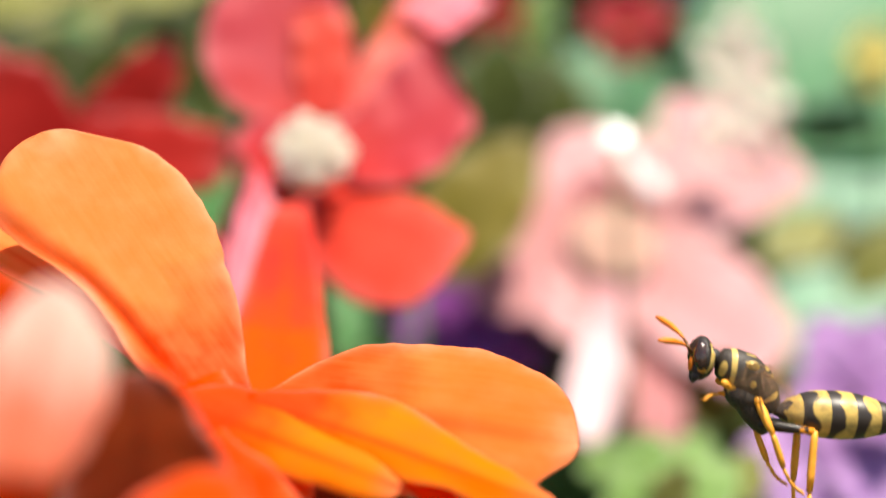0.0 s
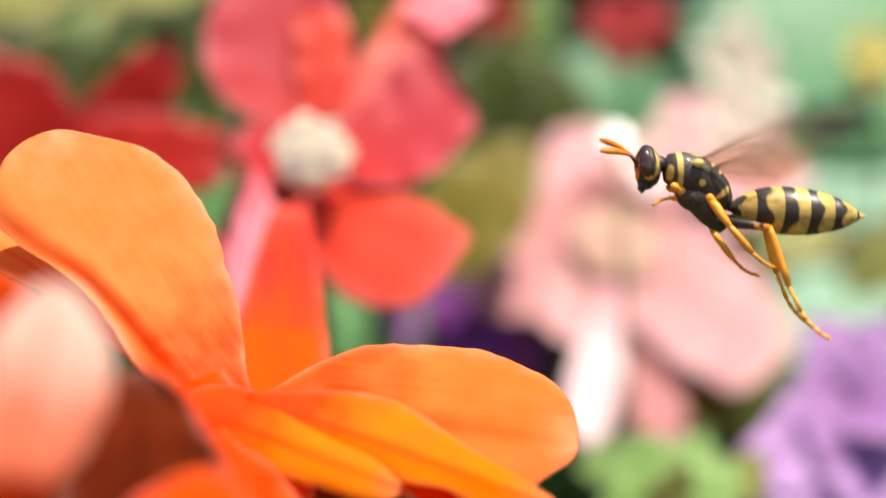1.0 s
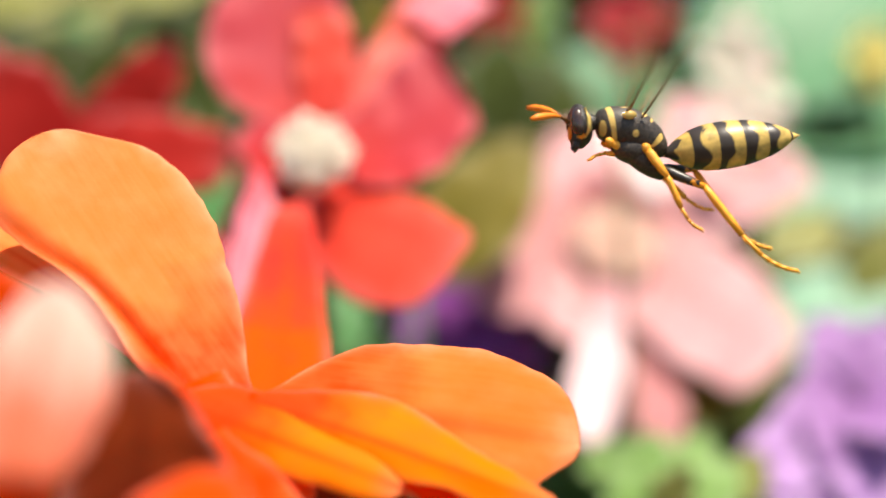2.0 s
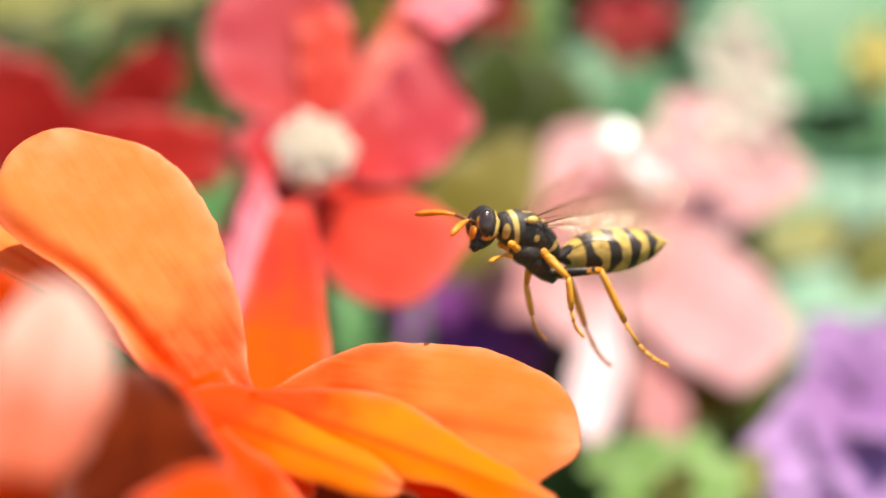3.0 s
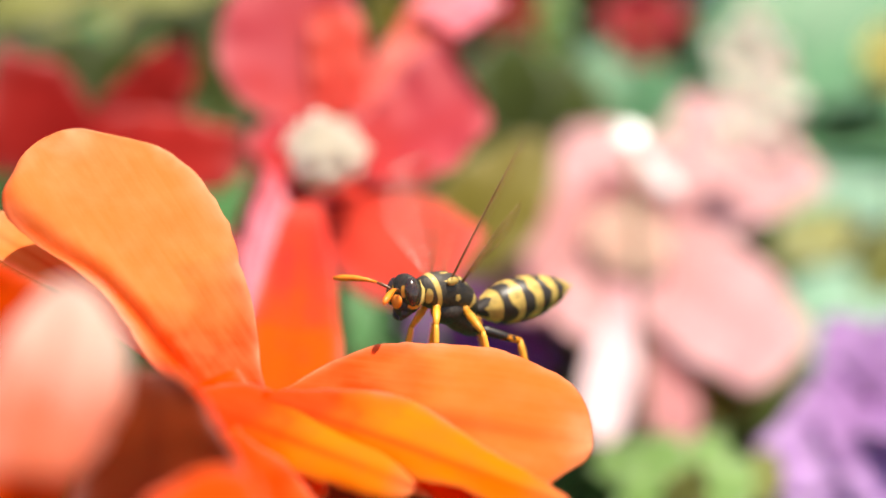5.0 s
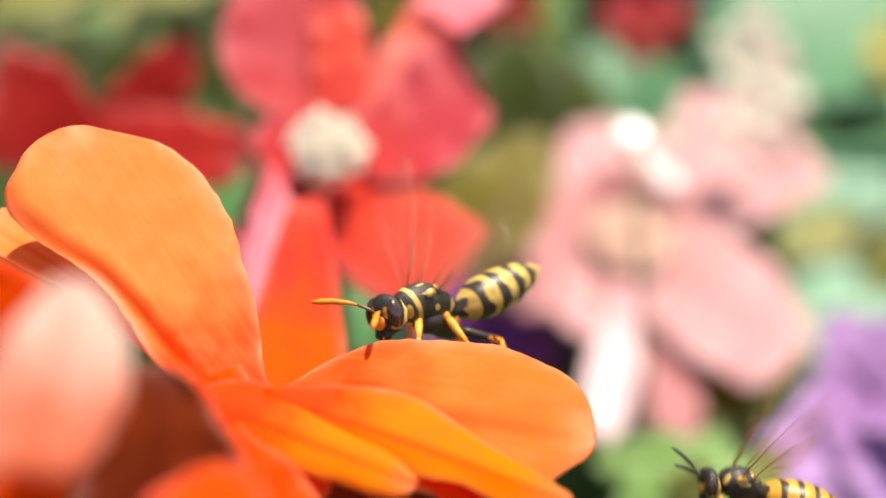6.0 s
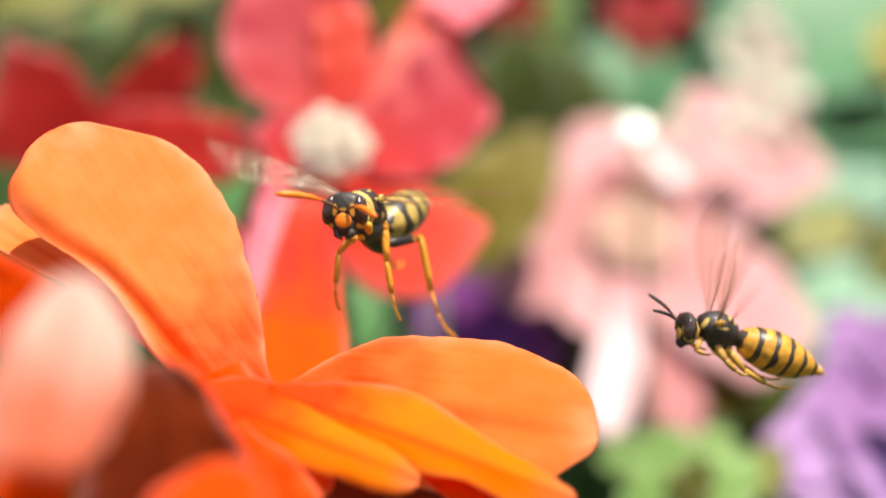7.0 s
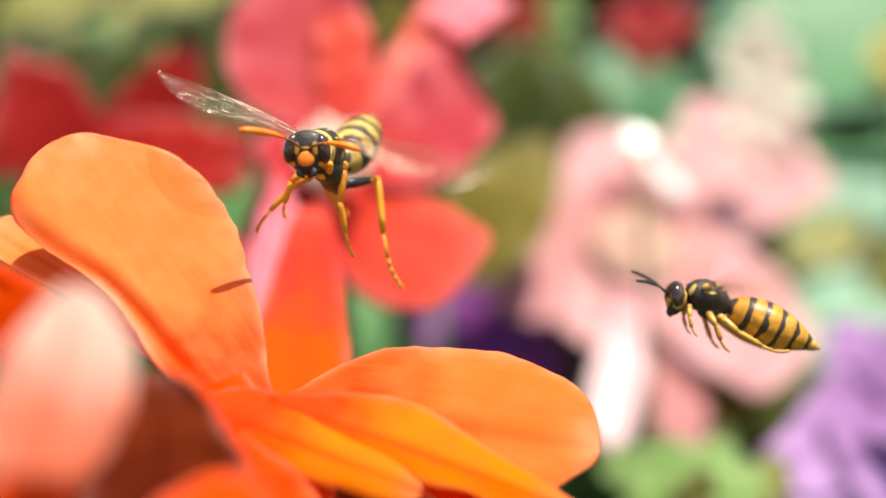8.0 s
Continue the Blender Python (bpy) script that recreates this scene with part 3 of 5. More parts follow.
def red_flower():
    f = thing("red_flower", at((-17.6, 80.0, 11.4)), "coral red flower with five petals and a cream tuft", "flower", "flowers in the bed")
    petal(f, RED, (-18.6, 74.0, 8.5), (-25.9, 72.0, 14.5), (0.3, -0.7, 0.6), (3.7, 3.8, 4.0, 3.9, 3.0, 3.3), (5.1, 5.5, 5.8, 6.2, 5.5, 5.2), cup=10, ruffle=0.3)
    petal(f, RED, (-18.0, 78.0, 15.8), (-24.0, 86.0, 38.8), (0.2, -0.8, 0.45), (4.7, 10.0, 11.7, 11.2, 9.0, 5.9), (4.3, 6.5, 8.4, 9.1, 8.3, 8.3), cup=14, ruffle=0.4, bend=10)
    petal(f, SCARLET, (-15.5, 79.0, 16.7), (-16.3, 83.0, 32.9), (0.2, -0.8, 0.5), (3.3, 3.5, 3.9, 4.1, 3.7, 4.3), (3.5, 3.5, 3.8, 4.1, 3.6, 3.3), cup=-8, ruffle=0.3)
    petal(f, SCARLET, (-11.5, 80.0, 16.8), (-1.4, 92.0, 39.4), (0.1, -0.8, 0.5), (3.3, 3.4, 3.4, 3.0, 2.6, 3.1), (3.3, 3.7, 4.5, 6.0, 7.3, 9.9), cup=12, ruffle=0.4)
    petal(f, ROSE, (-3.7, 86.0, 31.0), (1.8, 90.0, 37.4), (0.3, -0.6, 0.7), (3.0, 3.1, 3.3, 3.4, 3.6, 4.6), (5.0, 5.4, 5.7, 6.0, 6.0, 7.4), cup=20, ruffle=0.4)
    petal(f, RED, (-13.7, 76.0, 12.0), (3.8, 79.0, 18.5), (0.1, -0.7, 0.6), (5.6, 6.2, 7.8, 10.7, 12.2, 14.6), (6.2, 8.3, 9.1, 8.4, 6.1, 4.0), cup=16, ruffle=0.5, bend=12)
    petal(f, SCARLET, (-16.5, 74.0, 6.7), (2.9, 63.0, 0.5), (0.15, -0.85, 0.5), (5.0, 4.7, 4.9, 4.7, 3.5, 2.5), (4.5, 8.0, 10.5, 11.9, 11.7, 10.0), cup=-14, ruffle=0.2)
    petal(f, ROSE, (-22.2, 68.0, 8.9), (-23.2, 54.0, -9.6), (0.6, -0.45, 0.75), (0.6, 2.1, 2.9, 2.7, 1.7, 2.1), (1.9, 2.4, 3.2, 3.4, 3.1, 3.0), cup=42, ruffle=0.4)
    petal(f, RED, (-19.9, 78.0, 9.5), (-27.3, 72.0, -2.3), (0.3, -0.7, 0.6), (4.7, 4.7, 4.5, 4.0, 3.6, 4.2), (6.4, 5.9, 5.3, 4.5, 3.8, 4.7), cup=10, ruffle=0.3)
    stamens(f, (-16.9, 70.0, 10.8), (0.3, -0.75, 0.55), 5.2, 4.6, 56, CREAM, 5)
    stem(f, (-18.0, 84.0, 9.3), (-18.9, 100.0, 3.5), 1.3)


def dark_red_flower():
    f = thing("dark_red_flower", at((-58.0, 115.0, 18.4)), "red flower coloured deep red for the shade it stands in", "flower", "flowers in the bed")
    # Shade is put into these red petals by the darker DARK_RED.
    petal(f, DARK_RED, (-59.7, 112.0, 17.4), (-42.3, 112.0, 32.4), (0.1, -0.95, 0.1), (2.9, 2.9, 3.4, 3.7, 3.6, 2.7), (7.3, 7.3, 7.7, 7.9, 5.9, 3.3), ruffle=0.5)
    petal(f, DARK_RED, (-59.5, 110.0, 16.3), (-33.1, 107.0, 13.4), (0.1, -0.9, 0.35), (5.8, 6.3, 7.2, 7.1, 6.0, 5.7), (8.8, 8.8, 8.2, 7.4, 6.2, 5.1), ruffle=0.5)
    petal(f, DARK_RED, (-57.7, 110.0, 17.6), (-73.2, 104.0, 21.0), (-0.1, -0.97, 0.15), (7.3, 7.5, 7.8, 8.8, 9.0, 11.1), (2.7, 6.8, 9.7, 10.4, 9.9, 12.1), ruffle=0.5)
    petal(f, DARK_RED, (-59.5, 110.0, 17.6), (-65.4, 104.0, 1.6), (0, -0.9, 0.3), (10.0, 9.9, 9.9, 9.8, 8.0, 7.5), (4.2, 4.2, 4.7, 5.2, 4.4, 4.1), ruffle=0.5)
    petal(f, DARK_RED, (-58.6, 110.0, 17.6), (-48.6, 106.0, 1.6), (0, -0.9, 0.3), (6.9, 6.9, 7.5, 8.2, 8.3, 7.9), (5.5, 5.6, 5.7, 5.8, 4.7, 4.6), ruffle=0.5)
    stem(f, (-58.3, 116.0, 17.6), (-62.4, 130.0, 13.9), 1.3)


def pink_flower():
    f = thing("pink_flower", at((36.3, 172.0, -0.2)), "pale pink flower with six petals and a beige middle", "flower", "flowers in the bed")
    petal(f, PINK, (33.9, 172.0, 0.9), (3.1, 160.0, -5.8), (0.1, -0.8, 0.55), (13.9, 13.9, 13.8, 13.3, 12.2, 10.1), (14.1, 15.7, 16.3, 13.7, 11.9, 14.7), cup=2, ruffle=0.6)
    petal(f, LIT_PINK, (35.6, 176.0, 3.4), (28.5, 194.0, 27.7), (0.1, -0.7, 0.65), (9.9, 10.4, 11.3, 11.0, 8.3, 5.2), (12.3, 14.2, 16.0, 15.6, 14.2, 11.2), cup=2, ruffle=0.6)
    petal(f, LIT_PINK, (42.2, 176.0, 5.7), (81.1, 190.0, 17.4), (0.1, -0.7, 0.65), (10.7, 12.0, 15.5, 18.4, 20.4, 24.8), (7.7, 8.6, 9.2, 8.4, 6.7, 5.8), cup=2, ruffle=0.8)
    petal(f, LIT_PINK, (40.5, 180.0, 7.1), (61.4, 198.0, 33.5), (0.1, -0.7, 0.65), (7.7, 8.4, 9.7, 9.1, 8.2, 10.1), (8.1, 8.6, 10.1, 11.7, 10.1, 10.3), cup=2, ruffle=0.8)
    petal(f, LIT_PINK, (38.6, 168.0, -1.4), (67.1, 156.0, -20.7), (0.15, -0.7, 0.65), (10.5, 15.4, 17.1, 15.5, 12.0, 7.7), (14.4, 15.0, 16.8, 17.6, 17.1, 15.9), cup=2, ruffle=0.6)
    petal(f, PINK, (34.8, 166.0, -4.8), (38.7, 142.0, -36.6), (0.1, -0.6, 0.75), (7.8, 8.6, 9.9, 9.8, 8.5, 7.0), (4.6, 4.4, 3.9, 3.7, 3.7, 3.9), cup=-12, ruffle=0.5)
    # PALE_PINK puts the sun's glare into this lower petal's colour.
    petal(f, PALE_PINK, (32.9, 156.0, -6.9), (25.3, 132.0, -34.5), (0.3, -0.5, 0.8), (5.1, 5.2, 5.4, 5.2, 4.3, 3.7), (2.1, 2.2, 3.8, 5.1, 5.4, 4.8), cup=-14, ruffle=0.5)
    # White petal added as a painted streak of glare on the pink flower.
    petal(f, GLINT_WHITE, (38.7, 175.0, 20.0), (45.4, 172.0, 11.6), (0.2, -0.65, 0.7), (2.0, 2.3, 2.7, 2.7, 2.3, 2.4), (2.0, 2.2, 2.5, 2.7, 2.4, 2.7), cup=20, ruffle=0.4)
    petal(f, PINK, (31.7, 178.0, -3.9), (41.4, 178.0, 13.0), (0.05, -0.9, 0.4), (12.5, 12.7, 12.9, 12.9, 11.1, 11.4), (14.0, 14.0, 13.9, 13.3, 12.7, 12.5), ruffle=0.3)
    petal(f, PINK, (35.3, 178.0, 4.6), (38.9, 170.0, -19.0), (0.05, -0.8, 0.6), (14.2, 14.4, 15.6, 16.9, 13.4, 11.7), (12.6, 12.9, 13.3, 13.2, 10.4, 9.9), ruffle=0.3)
    petal(f, LIT_PINK, (34.4, 167.0, -1.4), (23.6, 152.0, -17.6), (0.15, -0.6, 0.8), (10.2, 10.2, 9.6, 8.7, 7.8, 6.1), (9.3, 9.4, 9.6, 9.8, 7.8, 7.3), ruffle=0.5)
    stamens(f, (34.8, 166.0, 1.2), (0.1, -0.8, 0.6), 9.2, 1.0, 80, BEIGE, 6)
    stem(f, (37.1, 178.0, -0.8), (40.0, 200.0, -9.2), 1.5)


def lilac_flower():
    f = thing("lilac_flower", at((64.3, 120.0, -29.9)), "lilac flower with broad petals catching the sun", "flower", "flowers in the bed")
    petal(f, LILAC, (67.5, 122.0, -24.8), (49.4, 114.0, -35.7), (0.1, -0.8, 0.55), (8.2, 8.2, 8.1, 8.1, 8.1, 7.6), (7.8, 7.0, 6.2, 5.2, 4.1, 4.4), cup=10, ruffle=0.8)
    petal(f, LILAC, (66.5, 122.0, -26.7), (54.6, 110.0, -43.0), (0.1, -0.8, 0.55), (9.4, 9.2, 8.5, 7.7, 6.5, 5.3), (5.8, 5.8, 5.9, 6.5, 7.2, 7.4), cup=10, ruffle=0.8)
    petal(f, LILAC, (66.8, 120.0, -26.4), (69.9, 108.0, -43.4), (0.1, -0.8, 0.55), (9.0, 9.0, 9.2, 9.4, 8.2, 6.6), (8.6, 8.6, 8.4, 7.5, 6.4, 5.9), cup=10, ruffle=0.8)
    petal(f, LILAC, (67.8, 126.0, -25.3), (69.5, 134.0, -12.2), (0.1, -0.8, 0.55), (6.7, 6.7, 6.6, 6.5, 5.3, 5.2), (7.2, 7.2, 7.0, 6.9, 6.2, 5.2), cup=10, ruffle=0.8)
    petal(f, LILAC, (69.8, 126.0, -24.3), (81.0, 130.0, -14.0), (0.1, -0.8, 0.55), (7.2, 7.2, 7.1, 7.0, 6.0, 5.0), (5.9, 6.2, 6.9, 7.4, 5.8, 5.6), cup=10, ruffle=0.8)
    petal(f, LILAC, (69.6, 120.0, -24.6), (76.8, 112.0, -25.4), (0.1, -0.8, 0.55), (8.6, 9.1, 9.2, 9.2, 9.2, 11.4), (9.4, 9.4, 9.4, 9.3, 9.2, 11.3), cup=10, ruffle=0.8)
    stem(f, (66.0, 126.0, -27.0), (70.0, 140.0, 0.0), 1.4)


def open_flower(name, label, centre, tips, hw, material, group, face=(0.0, -0.85, 0.5)):
    f = thing(name, at(centre), label, "flower", group)
    for tip, half in zip(tips, hw):
        petal(f, material, centre, tip, face, tuple(half * s for s in (0.35, 0.75, 0.95, 1.0, 0.9, 0.7)), cup=10, ruffle=0.8)
    stem(f, centre, (centre[0] * 1.05, centre[1] + 20, 0), 1.4)


orange_flower()
near_flower()
red_flower()
dark_red_flower()
pink_flower()
open_flower("purple_flower", "dark purple flower in shade behind the red one", (1.9, 175.0, -16.6), [(-11.0, 170.0, -16.3), (-2.9, 178.0, -6.5), (9.2, 178.0, -7.1), (17.2, 172.0, -15.2), (20.4, 168.0, -24.3), (-5.1, 166.0, -25.2), (8.7, 164.0, -25.0)], (6.4, 5.8, 5.8, 6.4, 6.4, 7.0, 7.0), PURPLE, "flowers in the bed")
lilac_flower()


# ---- leaves and far plants ----
def leaf_plant(name, label, material, leaves, group="leafy plants"):
    """A plant of broad leaves: each from its stalk's foot to its tip, with its half width (mm)."""
    first = leaves[0]
    f = thing(name, at((first[0][0], first[0][1], 0)), label, "plant", group)
    for base, tip, face, half in leaves:
        petal(f, material, base, tip, face, tuple(half * s for s in (0.25, 0.75, 1.0, 0.95, 0.7, 0.4)), name="leaf", cup=12, ruffle=0.6, bend=-14, thick=0.4)
        stem(f, base, (base[0], base[1] + 6, 0), 0.9, 2)
    return f


leaf_plant("olive_leaf_plant", "olive green leaves between the flowers", OLIVE, [((-4.7, 150.0, -6.4), (17.5, 160.0, 21.5), (0, -0.9, 0.4), 11), ((50.2, 150.0, -34.4), (49.0, 160.0, -22.4), (0, -0.9, 0.4), 8), ((-10.1, 150.0, 37.8), (-15.5, 150.0, 49.7), (0, -0.9, 0.4), 5)])
leaf_plant("lime_leaf_plant", "light green round leaves low in the bed", LIME, [((22.8, 96.0, -40.4), (34.0, 94.0, -33.4), (0.2, -0.6, 0.8), 5), ((34.3, 100.0, -42.2), (44.6, 104.0, -32.7), (0.1, -0.7, 0.7), 5), ((29.6, 108.0, -40.5), (33.9, 112.0, -29.6), (-0.2, -0.6, 0.8), 6), ((38.4, 112.0, -40.4), (42.3, 118.0, -30.5), (0.3, -0.5, 0.8), 5), ((27.8, 120.0, -39.3), (27.1, 122.0, -32.1), (0, -0.6, 0.8), 5)])
leaf_plant("straw_sprig", "small yellow-green leaves low between the flowers", STRAW, [((30.0, 90.0, -39.0), (34.4, 88.0, -30.7), (0.2, -0.5, 0.85), 3.5), ((43.7, 104.0, -39.6), (49.0, 108.0, -31.7), (0, -0.6, 0.8), 4)])
leaf_plant("lime_sprig", "small lime green leaf catching the light", LIME, [((23.3, 240.0, 49.5), (26.3, 240.0, 70.4), (0, -0.9, 0.4), 6)])
leaf_plant("green_leaf_plant", "mid green leaves behind the orange flower", LEAF, [((-23.1, 140.0, -21.5), (-17.7, 150.0, -6.4), (0, -0.9, 0.4), 7), ((-41.7, 130.0, 0.1), (-41.6, 140.0, 14.5), (0, -0.9, 0.4), 8), ((-97.6, 230.0, 47.9), (-93.3, 235.0, 60.5), (0, -0.9, 0.4), 6)])
leaf_plant("blue_green_plant", "broad blue-green leaves in the sun", TEAL, [((85.3, 330.0, 51.8), (163.7, 350.0, 96.5), (0, -0.8, 0.6), 34), ((112.1, 330.0, 46.1), (167.6, 330.0, 55.7), (0, -0.8, 0.6), 18), ((105.7, 300.0, -21.1), (155.8, 310.0, -8.9), (0, -0.5, 0.85), 14), ((41.9, 300.0, 33.9), (62.7, 320.0, 67.4), (0, -0.8, 0.6), 20), ((34.2, 230.0, -37.5), (29.3, 240.0, -11.8), (0, -0.8, 0.6), 10), ((119.3, 380.0, 28.1), (192.0, 390.0, 52.8), (0, -0.7, 0.7), 22), ((84.9, 380.0, 23.8), (142.3, 400.0, 60.6), (0, -0.7, 0.7), 26)])
leaf_plant("mint_leaf_plant", "green leaves with a pale sky reflection put into their colour", SKYLIT_LEAF, [((102.2, 300.0, 5.5), (163.7, 330.0, 27.0), (0.1, -0.5, 0.85), 18), ((92.5, 270.0, -19.4), (147.8, 290.0, -10.2), (0.1, -0.5, 0.85), 13), ((80.6, 200.0, -26.1), (109.8, 215.0, -13.7), (0.1, -0.5, 0.85), 8)])
leaf_plant("straw_leaf_plant", "yellow-green leaves in the sun", STRAW, [((-130.8, 260.0, 55.7), (-69.3, 270.0, 67.2), (0, -0.7, 0.7), 8), ((-106.5, 280.0, 69.1), (-69.8, 290.0, 83.1), (0, -0.6, 0.8), 14), ((-98.7, 270.0, 52.5), (-66.3, 290.0, 65.8), (0, -0.6, 0.8), 9), ((-141.8, 280.0, 67.4), (-110.7, 300.0, 85.3), (0, -0.6, 0.8), 13), ((84.6, 240.0, -2.8), (107.3, 250.0, 7.9), (0, -0.8, 0.6), 9), ((110.4, 250.0, -12.2), (128.9, 250.0, 6.3), (0, -0.8, 0.6), 9)])
# Dark leaf colour stands in for shade in the gaps between flowers.
leaf_plant("dark_leaf_plant", "green leaves coloured dark for the shade of the bed", SHADE_LEAF, [((5.7, 260.0, 17.6), (29.6, 280.0, 64.0), (0, -0.95, 0.1), 20), ((15.7, 270.0, 23.0), (41.3, 280.0, 48.9), (0, -0.95, 0.1), 20), ((102.9, 290.0, 33.3), (144.4, 290.0, 34.7), (0, -0.95, -0.3), 3),
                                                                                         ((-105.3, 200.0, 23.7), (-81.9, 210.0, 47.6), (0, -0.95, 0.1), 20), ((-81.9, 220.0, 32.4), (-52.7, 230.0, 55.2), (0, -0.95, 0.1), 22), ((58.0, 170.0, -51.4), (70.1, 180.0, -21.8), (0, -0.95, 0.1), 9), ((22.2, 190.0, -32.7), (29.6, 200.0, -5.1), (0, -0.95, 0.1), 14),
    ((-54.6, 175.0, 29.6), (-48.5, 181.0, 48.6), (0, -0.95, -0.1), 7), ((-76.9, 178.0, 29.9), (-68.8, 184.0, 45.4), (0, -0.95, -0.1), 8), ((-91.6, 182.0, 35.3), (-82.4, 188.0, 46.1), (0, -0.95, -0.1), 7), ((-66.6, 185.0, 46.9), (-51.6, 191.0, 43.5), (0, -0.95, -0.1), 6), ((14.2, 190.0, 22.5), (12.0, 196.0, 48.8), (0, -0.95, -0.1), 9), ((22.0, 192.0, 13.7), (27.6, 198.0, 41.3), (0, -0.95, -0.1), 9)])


def floret_spike():
    """A spike of cream florets on one stalk: each floret a ring of four small petals."""
    f = thing("cream_flower_spike", at((64.8, 205.0, 25.4)), "spike of small creamy white florets behind the pink flower", "flower", "flowers in the bed")
    rnd = random.Random(21)
    for c, size in (((71.6, 214.0, 55.1), 5.0), ((65.2, 212.0, 47.2), 5.5), ((73.3, 210.0, 44.9), 7.0), ((67.0, 206.0, 36.9), 7.5), ((75.2, 204.0, 33.3), 7.0), ((59.7, 203.0, 31.2), 5.0),
                    # The last two florets are added for bright highlights over the pink flower.
                    ((70.2, 192.0, 24.6), 5.4), ((59.4, 176.0, 24.0), 6.0), ((45.6, 176.0, 23.9), 3.6)):
        turn = rnd.uniform(0, 1.5)
        for k in range(4):
            a = turn + k * 1.571
            tip = (c[0] + size * math.cos(a), c[1] - 1.5 + 2.0 * math.sin(a), c[2] + size * math.sin(a))
            half = size * 0.55
            petal(f, (CREAM_PETAL, CREAM_PETAL, CREAM_PETAL, PALE_PINK)[k], c, tip, (0.25, -0.6, 0.75), tuple(half * q for q in (0.35, 0.8, 1.0, 1.0, 0.9, 0.7)), cup=15, ruffle=0.3, nu=8, nv=8)
    stem(f, (68.4, 215.0, 40.1), (69.3, 225.0, 20.1), 1.2)


floret_spike()
open_flower("small_red_flower", "small red flower far back in the bed", (50.2, 250.0, 58.7), [(39.5, 250.0, 64.9), (50.2, 250.0, 72.6), (61.8, 250.0, 66.4), (56.4, 250.0, 51.0), (44.1, 250.0, 51.0)], (5.9, 6.2, 6.2, 5.5, 5.5), RED, "flowers in the bed")
open_flower("small_red_flower", "small deep red flower far back in the bed", (12.5, 230.0, 59.5), [(3.8, 230.0, 63.9), (11.0, 230.0, 69.7), (19.7, 230.0, 63.9), (18.3, 230.0, 50.8), (8.1, 230.0, 50.8)], (5.5, 5.8, 5.8, 5.2, 5.2), DARK_RED, "flowers in the bed")
open_flower("yellow_flower", "soft yellow flower far back in the bed", (131.4, 290.0, 58.0), [(123.7, 290.0, 62.3), (131.4, 290.0, 68.4), (140.9, 290.0, 60.6), (137.5, 290.0, 48.5), (127.1, 290.0, 48.5)], (5.9, 5.9, 5.9, 5.9, 5.9), YELLOW, "flowers in the bed")


def white_bud():
    """A small white flower just opening, added in place of a sun glint and turned up to the sun."""
    c = (27.4, 112.0, 18.0)
    f = thing("white_bud", at(c), "small white flower added as a stand-in for a sun glint", "flower bud", "flowers in the bed")
    up = Vector((0.14, -0.78, 0.60)).normalized()
    side = Vector((1, 0, 0)) - up * up.x
    side.normalize()
    over = up.cross(side)
    for k in range(5):
        a = 0.3 + k * 1.2566
        d = side * math.cos(a) + over * math.sin(a)
        tip = Vector(c) + d * 2.3
        petal(f, GLINT_WHITE, c, tuple(tip), tuple(up), (0.8, 1.7, 2.3, 2.3, 1.9, 1.3), cup=10, bend=12, nu=8, nv=8)
    stem(f, (27.7, 115.0, 17.9), (31.0, 150.0, 13.0), 0.6)


white_bud()


def hedge():
    """Far foliage: thousands of small leaves on a bank that closes the view."""
    rnd = random.Random(11)
    for name, material, count, (x0, x1), (y0, y1), (z0, z1), size in (
            ("hedge_foliage", SHADE_LEAF, 22000, (-0.9, 0.9), (0.42, 0.68), (0.0, 0.50), 36),
            ("hedge_foliage", LEAF, 4200, (-1.0, 1.0), (0.40, 0.60), (0.0, 0.50), 28),
            ("hedge_foliage", STRAW, 2300, (-1.0, -0.06), (0.40, 0.60), (0.0, 0.50), 30),
            ("bed_foliage", LEAF, 5000, (-0.9, 0.9), (-0.02, 0.42), (0.0, 0.09), 26),
            ("bed_foliage", SHADE_LEAF, 3000, (-0.9, 0.9), (-0.02, 0.42), (0.0, 0.08), 28)):
        verts, faces = [], []
        for i in range(count):
            c = Vector((rnd.uniform(x0, x1), rnd.uniform(y0, y1), rnd.uniform(z0, z1)))
            if abs(c.x) > 0.5:  # a loose, uneven end to the planting
                c.y += rnd.gauss(0, 0.16) * (abs(c.x) - 0.4)
                c.z *= rnd.uniform(0.4, 1.0)
            r = Euler((rnd.uniform(-0.3, 1.5), rnd.uniform(-0.8, 0.8), rnd.uniform(0, 6.28))).to_matrix()
            s = size * MM * rnd.uniform(0.6, 1.2)
            k = len(verts)
            for p in ((0, 0, 0), (0.28, 0.35, 0.05), (0.22, 0.75, 0), (0, 1, -0.12), (-0.22, 0.75, 0), (-0.28, 0.35, 0.05), (0, 0.5, -0.06)):
                verts.append(c + r @ (Vector(p) * s))
            faces += [(k, k + 1, k + 6), (k + 1, k + 2, k + 6), (k + 2, k + 3, k + 6), (k + 3, k + 4, k + 6), (k + 4, k + 5, k + 6), (k + 5, k, k + 6)]
        me = bpy.data.meshes.new(name)
        me.from_pydata(verts, [], faces)
        me.materials.append(material)
        tagged(new(name, me), "dense green leaves filling the planting round the flowers", "foliage", kind="stuff")


hedge()


# ---- wasps ----
def leg_pose(hip, aim, side=(0, 1, 0)):
    """A leg piece that hangs along its own -z, turned to point along aim."""
    z = -Vector(aim).normalized()
    y = Vector(side)
    y = (y - z * y.dot(z)).normalized()
    x = y.cross(z)
    m = Matrix((x, y, z)).transposed().to_4x4()
    m.translation = Vector(hip) * MM
    return m


